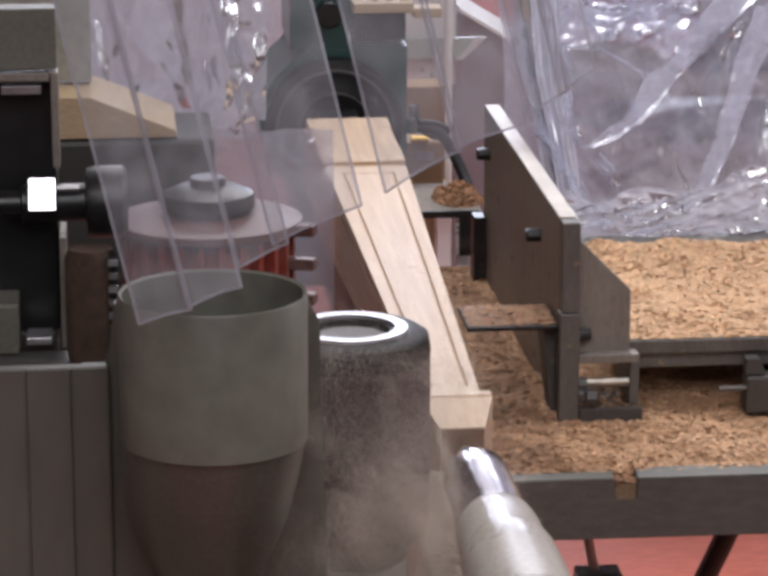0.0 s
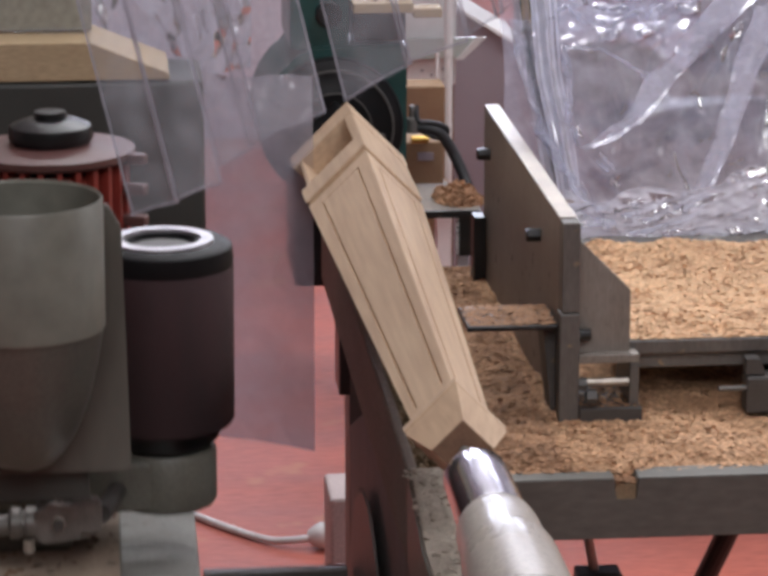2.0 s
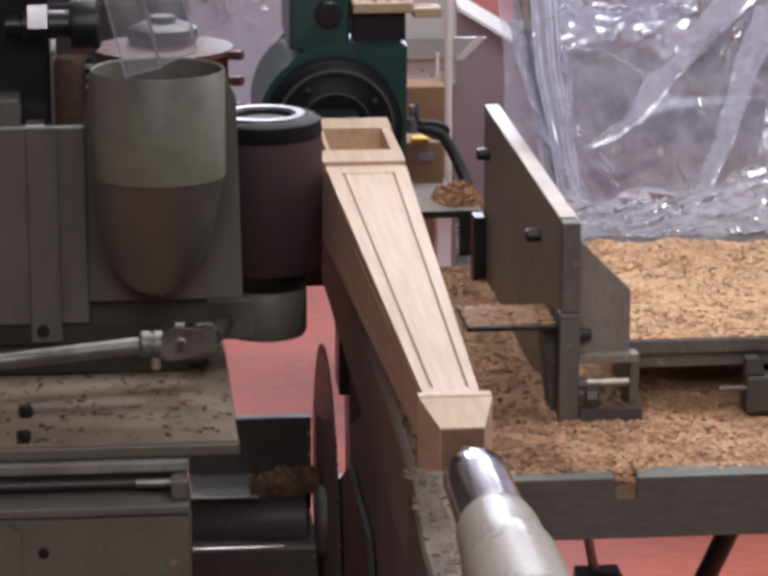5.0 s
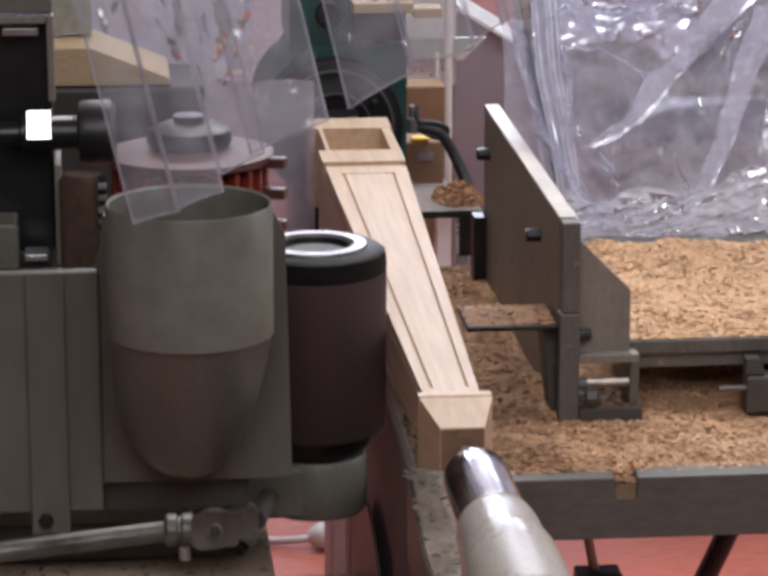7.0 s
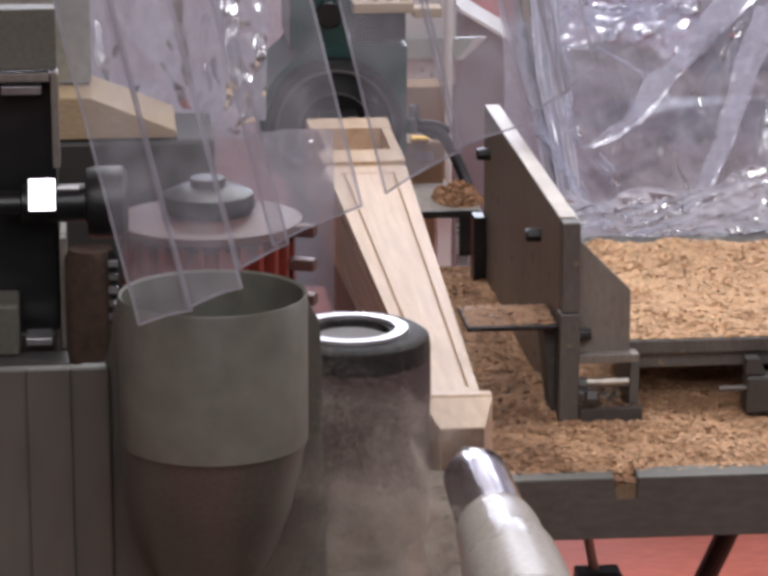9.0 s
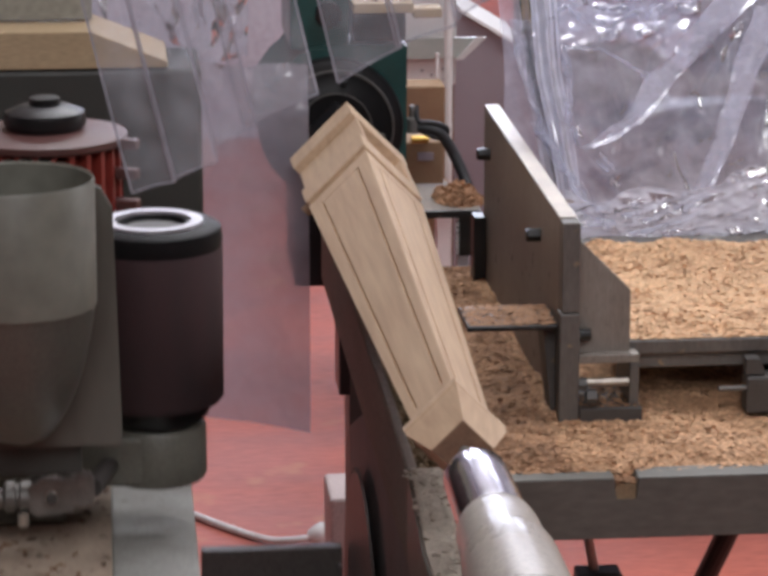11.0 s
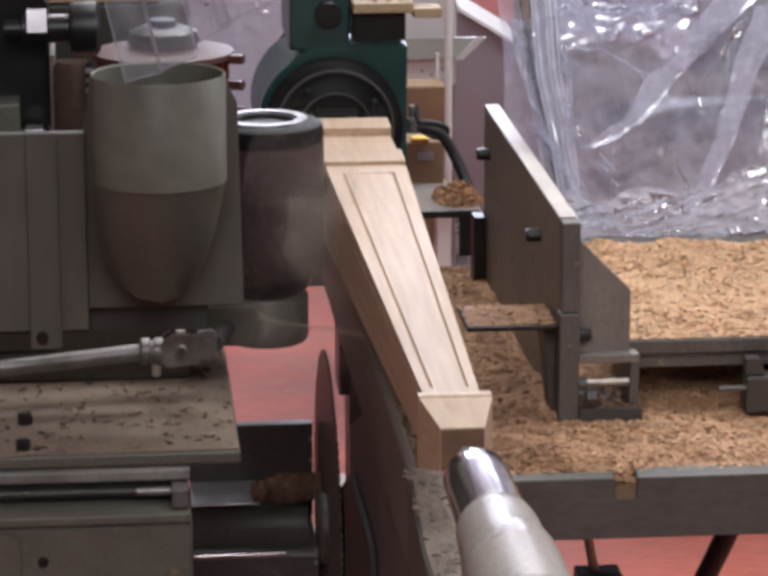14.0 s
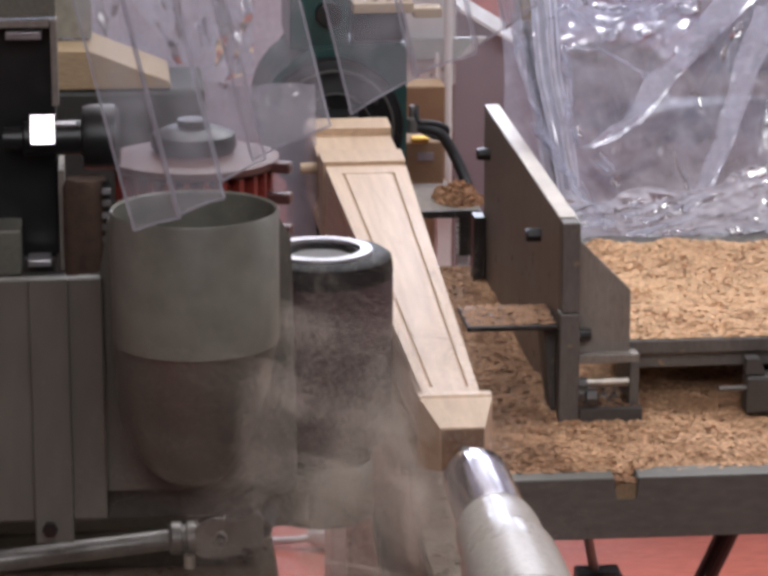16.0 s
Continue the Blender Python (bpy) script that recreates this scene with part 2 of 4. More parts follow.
def lathe(profile, centre, axis="z", segments=48, bm=None, closed=False):
    """Turns (radius, along) pairs about an axis through centre."""
    bm = bm or bmesh.new()
    rings = []
    for r, h in profile:
        ring = []
        for i in range(segments):
            a = 2 * math.pi * i / segments
            c, s = r * math.cos(a), r * math.sin(a)
            p = {"z": (c, s, h), "y": (c, h, s), "x": (h, c, s)}[axis]
            ring.append(bm.verts.new(Vector(centre) + Vector(p)))
        rings.append(ring)
    pairs = list(zip(rings, rings[1:])) + ([(rings[-1], rings[0])] if closed else [])
    for a, b in pairs:
        for i in range(segments):
            j = (i + 1) % segments
            bm.faces.new((a[i], a[j], b[j], b[i]))
    if not closed:
        if profile[0][0] > 1e-5:
            bm.faces.new(rings[0])
        if profile[-1][0] > 1e-5:
            bm.faces.new(rings[-1])
    bmesh.ops.remove_doubles(bm, verts=bm.verts, dist=1e-5)
    return bm


def rod(p, q, r, segments=14, bm=None):
    bm = bm or bmesh.new()
    p, q = Vector(p), Vector(q)
    turn = (q - p).to_track_quat("Z", "Y").to_matrix().to_4x4()
    bmesh.ops.create_cone(bm, cap_ends=True, segments=segments, radius1=r, radius2=r, depth=(q - p).length, matrix=Matrix.Translation((p + q) / 2) @ turn)
    return bm


def extrude(points, depth, axis="y", at=0.0, bevel=0.0):
    """A flat outline pushed along an axis: (x, z) for y, (y, z) for x, (x, y) for z."""
    bm = bmesh.new()
    def put(a, b, d):
        return {"y": (a, d, b), "x": (d, a, b), "z": (a, b, d)}[axis]
    lo = [bm.verts.new(put(a, b, at)) for a, b in points]
    hi = [bm.verts.new(put(a, b, at + depth)) for a, b in points]
    bm.faces.new(lo)
    bm.faces.new(hi)
    k = len(points)
    for i in range(k):
        bm.faces.new((lo[i], lo[(i + 1) % k], hi[(i + 1) % k], hi[i]))
    if bevel:
        bmesh.ops.bevel(bm, geom=list(bm.edges), offset=bevel, segments=2, affect="EDGES")
    return bm


def tube(points, r, material, name, parent=None, label=""):
    """A bent hose or cable through points."""
    cu = bpy.data.curves.new(name, "CURVE")
    cu.dimensions, cu.bevel_depth, cu.bevel_resolution, cu.resolution_u = "3D", r, 3, 8
    sp = cu.splines.new("NURBS")
    sp.points.add(len(points) - 1)
    for q, p in zip(sp.points, points):
        q.co = (*p, 1)
    sp.use_endpoint_u, sp.order_u = True, 3
    tmp = bpy.data.objects.new("tmp", cu)
    data = bpy.data.meshes.new_from_object(tmp)
    bpy.data.objects.remove(tmp)
    data.materials.append(material)
    for f in data.polygons:
        f.use_smooth = True
    ob = new(name, data)
    if parent is not None:
        ob.parent = parent
    if label:
        tagged(ob, label)
    return ob


def crumple(nx, nz, fn):
    """A grid sheet whose points fn(u, v) gives."""
    bm = bmesh.new()
    g = [[bm.verts.new(fn(i / nx, j / nz)) for j in range(nz + 1)] for i in range(nx + 1)]
    for i in range(nx):
        for j in range(nz):
            bm.faces.new((g[i][j], g[i + 1][j], g[i + 1][j + 1], g[i][j + 1]))
    return bm


def flakes(name, count, place, size, seed, material, parent=None, flat=0.35):
    """Loose chips: small curled quads, strewn by place(rng)."""
    rng = random.Random(seed)
    vs, fs = [], []
    for _ in range(count):
        p = Vector(place(rng))
        l = size * rng.uniform(0.5, 1.5)
        w = l * rng.uniform(0.25, 0.6)
        rot = Euler((rng.gauss(0, flat), rng.gauss(0, flat), rng.gauss(0, 0.9))).to_matrix()
        lift = l * rng.uniform(0.03, 0.12)
        k = len(vs)
        for a, b, c in ((-l, -w, 0), (0, -w, lift), (l, -w, 0), (l, w, 0), (0, w, lift), (-l, w, 0)):
            vs.append(p + rot @ Vector((a / 2, b / 2, c)))
        fs += [(k, k + 1, k + 4, k + 5), (k + 1, k + 2, k + 3, k + 4)]
    data = bpy.data.meshes.new(name)
    data.from_pydata(vs, [], fs)
    data.materials.append(material)
    ob = new(name, data)
    if parent is not None:
        ob.parent = parent
    return ob


# ---------------------------------------------------------------- the room
def room():
    def slab(name, *b, m=WALL):
        tagged(mesh(name, box(*b), m), kind="structure")
    tagged(mesh("floor", box(-5, 5.2, -4, 13, -0.1, 0), FLOOR), "red painted concrete workshop floor, worn and dusty", "floor", kind="structure")
    slab("wall_north", -5, 5.2, 12.9, 13.1, 0, 3.7)
    tagged(mesh("wall_partition", box(-3.2, 0.79, 8.9, 9.0, 0.0, 1.2, 0.004), PARTITION), "low pale mauve painted partition wall", "wall", kind="structure")
    slab("wall_south", -5, 5.2, -4.1, -3.9, 0, 3.7)
    slab("wall_west", -5.1, -4.9, -4, 13, 0, 3.7)
    slab("wall_east", 5.1, 5.3, -4, 13, 0, 3.7)
    slab("ceiling", -5.1, 5.3, -4.1, 13.1, 3.7, 3.8, m=CEIL)


AX, AZ = 0.319, 1.0185          # the spindle line, which runs along y


# ---------------------------------------------------------------- the wooden post on the spindle
def square_loft(sections, bm=None):
    bm = bm or bmesh.new()
    rings = [[bm.verts.new((sx * h, y, sz * h)) for sx, sz in ((-1, -1), (1, -1), (1, 1), (-1, 1))] for y, h in sections]
    for a, b in zip(rings, rings[1:]):
        for i in range(4):
            bm.faces.new((a[i], a[(i + 1) % 4], b[(i + 1) % 4], b[i]))
    bm.faces.new(rings[0])
    bm.faces.new(rings[-1])
    return bm


def wooden_post():
    post = base("wooden_post", AX, 0, AZ)
    tagged(post, "tapered pale maple newel post with grooved panels, clamped in the lathe", "post")
    y0, y1, h0, h1 = 2.648, 3.572, 0.0272, 0.0508
    deep = 0.0022
    shaft = part("shaft", square_loft([(y0, h0 - deep), (y1, h1 - deep)]), SHADED_MAPLE, post)
    part("foot_moulding", square_loft([(2.565, 0.0208), (2.567, 0.0215), (2.612, 0.0335), (2.616, 0.0345), (2.618, 0.0325), (2.621, 0.0325), (2.624, 0.0348), (2.634, 0.0348), (2.640, 0.0335), (2.648, 0.0272)]), MAPLE, post)
    part("end_face", box(-0.020, 0.020, 2.5625, 2.566, -0.020, 0.020), END_GRAIN, post, "brown end grain with a centre hole")
    part("shadow_groove", square_loft([(3.571, 0.0475), (3.600, 0.0478)]), SHADED_MAPLE, post)
    part("collar", square_loft([(3.597, 0.0515), (3.600, 0.0528), (3.662, 0.0532), (3.664, 0.0525)]), MAPLE, post)
    # head: a block beyond an open mortise, held by cheeks
    part("head_block", square_loft([(3.800, 0.0535), (3.803, 0.0545), (3.862, 0.0548), (3.866, 0.0540)]), MAPLE, post)
    w = 0.053
    part("cheek", box(-w, w, 3.662, 3.802, w - 0.012, w), MAPLE, post)            # flush side
    part("cheek", box(-w, w, 3.662, 3.802, -w + 0.010, -w + 0.015), MAPLE, post)  # set back behind a notch
    part("peg", rod((0.035, 3.70, -0.022), (0.074, 3.70, -0.022), 0.0075), MAPLE, post)
    part("mortise_floor", box(-0.016, -0.002, 3.662, 3.802, -w + 0.015, w - 0.012), SHADED_MAPLE, post)
    # each face: an inner panel and a border stand proud of the shaft, with a routed groove between
    def half(y):
        return h0 + (h1 - h0) * (y - y0) / (y1 - y0)
    def slab(bm, turn, ya, yb, left, right):
        """left, right: the slab's sides as (share of the half width, shift in metres)."""
        vs = []
        for low in (0, 1):
            for y, side in ((ya, left), (ya, right), (yb, right), (yb, left)):
                h = half(y)
                x = side[0] * h + side[1]
                if low and abs(side[0]) == 1:
                    x -= math.copysign(deep, side[0])
                vs.append(bm.verts.new(turn @ Vector((x, y, h - low * (deep + 0.0002)))))
        for f in ((0, 1, 2, 3), (4, 5, 6, 7), (0, 1, 5, 4), (1, 2, 6, 5), (2, 3, 7, 6), (3, 0, 4, 7)):
            bm.faces.new([vs[i] for i in f])
    ya, yb, g = 2.674, 3.536, 0.0016
    for k in range(4):
        turn = Matrix.Rotation(radians(90 * k), 4, "Y")
        bm = bmesh.new()
        slab(bm, turn, ya, yb - g, (-0.62, g), (0.62, -g))
        part("inner_panel", bm, MAPLE, shaft)
        bm = bmesh.new()
        slab(bm, turn, ya, yb + g, (-1, 0), (-0.62, -g))
        slab(bm, turn, ya, yb + g, (0.62, g), (1, 0))
        slab(bm, turn, yb + g, y1, (-1, 0), (1, 0))
        slab(bm, turn, y0, ya, (-1, 0), (1, 0))
        part("border", bm, MAPLE, shaft)
    return post


# ---------------------------------------------------------------- headstock, chuck, tailstock, bed
def headstock():
    hs = tagged(base("headstock"), "teal green cast lathe headstock with a black foot", "headstock")
    r = 0.108
    pts = [(AX + r * math.cos(a), AZ + r * math.sin(a)) for a in [math.radians(d) for d in range(120, 301, 6)]]
    pts += [(0.424, 0.935), (0.4255, 1.134), (0.285, 1.131)]
    part("casting", extrude(pts, 0.22, "y", 4.09, 0.004), TEAL, hs, smooth=True)
    part("foot", box(0.262, 0.37, 4.085, 4.28, 0.78, 0.935, 0.003), BLACK, hs, "black foot")
    col = part("column", box(0.258, 0.343, 4.10, 4.3, 1.125, 1.5, 0.003), TEAL, hs)
    part("bolt", lathe([(0.0, -0.012), (0.017, -0.012), (0.019, -0.010), (0.019, 0.002)], (0.313, 4.10, 1.177), "y", 20), BLACK, col)
    part("switch_box", box(0.347, 0.423, 4.09, 4.2, 1.138, 1.178, 0.003), BLACK, hs, "black switch box")
    part("shelf", box(0.346, 0.432, 4.07, 4.26, 1.181, 1.196, 0.002), PLYWOOD, hs, "dusty wooden shelf")
    part("shelf_arm", box(0.433, 0.474, 4.08, 4.12, 1.172, 1.186, 0.002), PLYWOOD, hs)
    fl = flakes("shelf_dust", 160, lambda q: (q.uniform(0.35, 0.47), q.uniform(4.08, 4.24), 1.198), 0.008, 21, DUSTY)
    tagged(fl, "dust and chips lying on the headstock shelf", "wood chips", kind="stuff")


def chuck():
    ch = tagged(base("chuck", AX, 0, AZ), "black round lathe chuck with a worn bright rim", "chuck")
    part("face_plate", lathe([(0.0, 4.050), (0.050, 4.050), (0.053, 4.053), (0.081, 4.056), (0.085, 4.062), (0.097, 4.066), (0.099, 4.070), (0.099, 4.089)], (0, 0, 0), "y", 72), CHUCK_BLACK, ch, smooth=True)
    part("rim", lathe([(0.0815, 4.0540), (0.0840, 4.0540), (0.0850, 4.060), (0.0815, 4.060)], (0, 0, 0), "y", 72, closed=True), DARK, ch, "worn metal rim")
    part("hub_ring", lathe([(0.0510, 4.0485), (0.0530, 4.0485), (0.0530, 4.054), (0.0510, 4.054)], (0, 0, 0), "y", 64, closed=True), DARK, ch)
    part("driver", box(-0.03, 0.03, 3.867, 4.052, -0.03, 0.03, 0.004), BLACK, ch)
    for a in (35, 125, 215, 305):
        x, z = 0.068 * math.cos(math.radians(a)), 0.068 * math.sin(math.radians(a))
        part("screw", lathe([(0.0, 4.046), (0.004, 4.047), (0.005, 4.049), (0.005, 4.057)], (x, 0, z), "y", 12), BLACK, ch)
    return ch


def tailstock():
    ts = tagged(base("tailstock", AX, 2.3, 0.9), "ivory painted tailstock barrel with a chrome sleeve and steel centre", "tailstock")
    ts.location = (0, 0, 0)
    c = (AX + 0.001, 0, AZ + 0.0015)
    part("centre_point", lathe([(0.0, 2.566), (0.003, 2.562), (0.009, 2.54), (0.0105, 2.52), (0.0105, 2.44)], c, "y", 24), STEEL, ts, "steel live centre", True)
    part("sleeve", lathe([(0.0105, 2.478), (0.0262, 2.477), (0.0288, 2.4755), (0.0298, 2.472), (0.0303, 2.44), (0.0313, 2.35), (0.030, 2.31)], c, "y", 56), CHROME, ts, "polished chrome sleeve", True)
    part("barrel", lathe([(0.030, 2.336), (0.0335, 2.335), (0.0355, 2.329), (0.0368, 2.31), (0.0375, 2.27), (0.0402, 2.255), (0.0412, 2.245), (0.0418, 2.20), (0.0425, 2.1), (0.043, 1.95), (0.0, 1.95)], c, "y", 56), IVORY, ts, "ivory painted barrel", True)
    plan = [(0.284, 2.0), (0.366, 2.0), (0.366, 2.41), (0.366, 2.86), (0.298, 2.86), (0.286, 2.6)]
    part("base_block", extrude(plan, 0.10, "z", 0.803, 0.003), CASTING, ts, "grey base block")
    part("web", extrude([(0.306, 0.904), (0.345, 0.904), (0.338, 1.0), (0.308, 1.0)], 0.30, "y", 2.02, 0.004), IVORY, ts)
    coat = [(0.287, 2.01), (0.363, 2.01), (0.363, 2.85), (0.301, 2.85), (0.289, 2.6)]
    part("dust_coat", extrude(coat, 0.004, "z", 0.9035, 0.001), DUST_COAT, ts, "coat of pale wood dust")
    fl = flakes("dust_litter", 1500, lambda q: (q.uniform(0.292, 0.36), q.uniform(2.02, 2.84), 0.908), 0.006, 61, DUST_COAT, ts, 0.4)
    tagged(fl, "pale dust and chips", kind="stuff")
    part("foot", box(0.300, 0.366, 2.0, 2.4, 0.0, 0.802, 0.004), DARK, ts)


def lathe_bed():
    bed = tagged(base("lathe_bed"), "dust covered cast iron lathe bed on dark legs", "lathe bed")
    part("side_rail", box(0.298, 0.311, 2.865, 4.06, 0.798, 0.900, 0.003), RAIL, bed, "brown-grey side rail")
    part("side_rail", box(0.352, 0.364, 2.865, 4.06, 0.798, 0.880, 0.003), RAIL, bed)
    part("trough", box(0.3115, 0.3515, 2.865, 4.30, 0.80, 0.842), DUSTY, bed, "trough filled with brown wood dust")
    part("hanger", box(0.317, 0.334, 3.98, 4.06, 0.645, 0.797, 0.003), BLACK, bed, "black hanging block")
    part("leg", extrude([(2.55, 0.0), (3.62, 0.0), (3.675, 0.70), (3.42, 0.797), (2.45, 0.797)], 0.052, "x", 0.306, 0.004), LEG, bed, "dusty brown-grey leg plate")
    part("leg", box(0.350, 0.385, 4.20, 4.29, 0.0, 0.779, 0.004), DARK, bed)
    part("end_beam", box(0.330, 0.36, 4.062, 4.30, 0.781, 0.799, 0.002), DARK, bed)
    def spot(q):
        return q.uniform(0.313, 0.350), q.uniform(2.87, 4.0), 0.8445
    fl = flakes("trough_chips", 2600, spot, 0.008, 31, DUSTY, flat=0.6)
    tagged(fl, "brown chips and dust lying in the bed trough", "wood chips", kind="stuff")


# ---------------------------------------------------------------- the chip-strewn bench with the steel fence
TZ = 0.85


def hill(x, y, k=1.0):
    p = Vector((x * 9, y * 9, 0.3))
    return k * (0.011 * noise.noise(p) + 0.006 * noise.noise(p * 2.7) + 0.0028 * noise.noise(p * 8.0) + 0.0016 * noise.noise(p * 19.0))


def chips_bed(name, x0, x1, y0, y1, z, thick, count, seed, label, under=CHIPS, loose=FLAKE):
    def top(x, y):
        e = min(x - x0, x1 - x, y - y0, y1 - y)
        slot = 0.007 * math.exp(-((x - 0.552) / 0.005) ** 2) if y < 3.14 and z < 0.9 else 0
        return z + thick * min(1, max(0.12, e / 0.03)) + max(hill(x, y), -0.7 * thick) * min(1, max(0, e / 0.02)) - slot
    nx, ny = int((x1 - x0) / 0.005), int((y1 - y0) / 0.006)
    ob = mesh(name, crumple(nx, ny, lambda u, v: (x0 + u * (x1 - x0), y0 + v * (y1 - y0), top(x0 + u * (x1 - x0), y0 + v * (y1 - y0)))), under, smooth=True)
    tagged(ob, label, "wood chips", kind="stuff")
    def place(r):
        x, y = r.uniform(x0, x1), r.uniform(y0, y1)
        return x, y, top(x, y) + 0.0008
    fl = flakes(name + "_loose", count, place, 0.0056, seed, loose, flat=0.27)
    tagged(fl, label, "wood chips", kind="stuff")
    return top


def bench():
    b = tagged(base("bench"), "grey steel machine bench with a slotted front rail", "bench")
    part("bench_top", box(0.365, 1.5, 3.0, 3.93, 0.79, 0.846, 0.002), STEEL, b)
    part("front_rail", extrude([(0.365, 0.783), (1.5, 0.783), (1.5, 0.852), (0.5605, 0.852), (0.5590, 0.827), (0.5360, 0.827), (0.5345, 0.852), (0.365, 0.852)], 0.038, "y", 2.960, 0.001), RAIL_GREY, b)
    part("slot_dust", box(0.5362, 0.5588, 2.964, 2.9975, 0.827, 0.845), DUSTY, b, "rail slot packed with dust")
    fl = flakes("slot_litter", 260, lambda q: (q.uniform(0.537, 0.558), q.uniform(2.962, 2.998), q.uniform(0.8455, 0.848)), 0.0045, 15, FLAKE_BROWN, b, 0.5)
    tagged(fl, "brown chips packed in the slot", kind="stuff")
    part("brace", rod((0.72, 3.1, 0.80), (0.60, 3.7, 0.02), 0.013), BLACK, b, "black slanting brace")
    for x, y in ((0.42, 3.85), (1.4, 3.05), (1.4, 3.85)):
        part("leg", box(x, x + 0.05, y, y + 0.05, 0, 0.79, 0.003), STEEL, b)
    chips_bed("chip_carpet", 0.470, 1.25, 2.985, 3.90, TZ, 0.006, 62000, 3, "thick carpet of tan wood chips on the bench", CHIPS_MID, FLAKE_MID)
    # same flake size as the other carpets, in a darker brown tone
    chips_bed("brown_chip_carpet", 0.366, 0.502, 2.985, 3.90, TZ + 0.001, 0.006, 14000, 5, "darker brown wood chips beside the post on the bench", CHIPS_BROWN, FLAKE_BROWN)
    cl = tagged(base("toggle_clamp"), "dark iron toggle clamp with a thin rod on the bench", "clamp")
    part("block", box(0.722, 0.79, 3.16, 3.19, 0.858, 0.902, 0.003), DARK, cl)
    part("hook", extrude([(0.722, 0.903), (0.745, 0.903), (0.738, 0.9225), (0.722, 0.9225)], 0.02, "y", 3.165, 0.001), DARK, cl)
    part("rod", rod((0.690, 3.165, 0.888), (0.722, 3.165, 0.888), 0.003), STEEL, cl)
    un = tagged(base("hanging_clamp"), "steel screw clamp hanging under the bench rail", "clamp")
    part("screw", rod((0.538, 3.30, 0.789), (0.574, 3.30, 0.615), 0.006), BRIGHT, un)
    part("head", box(0.55, 0.605, 3.28, 3.32, 0.585, 0.622, 0.004), HOUSING, un)
    sh = tagged(base("raised_shelf"), "grey steel shelf on blocks under a layer of chips", "shelf")
    part("shelf_plate", box(0.590, 1.5, 3.19, 3.70, 0.924, 0.941, 0.002), STEEL, sh)
    part("under_rail", box(0.595, 1.5, 3.20, 3.225, 0.905, 0.9235, 0.002), STEEL, sh)
    part("support", box(1.35, 1.42, 3.25, 3.6, 0.846, 0.9235, 0.002), STEEL, sh)
    part("support", box(0.61, 0.64, 3.55, 3.66, 0.846, 0.9235, 0.002), STEEL, sh)
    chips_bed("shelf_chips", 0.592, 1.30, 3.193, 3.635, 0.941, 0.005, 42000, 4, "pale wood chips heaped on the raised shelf")


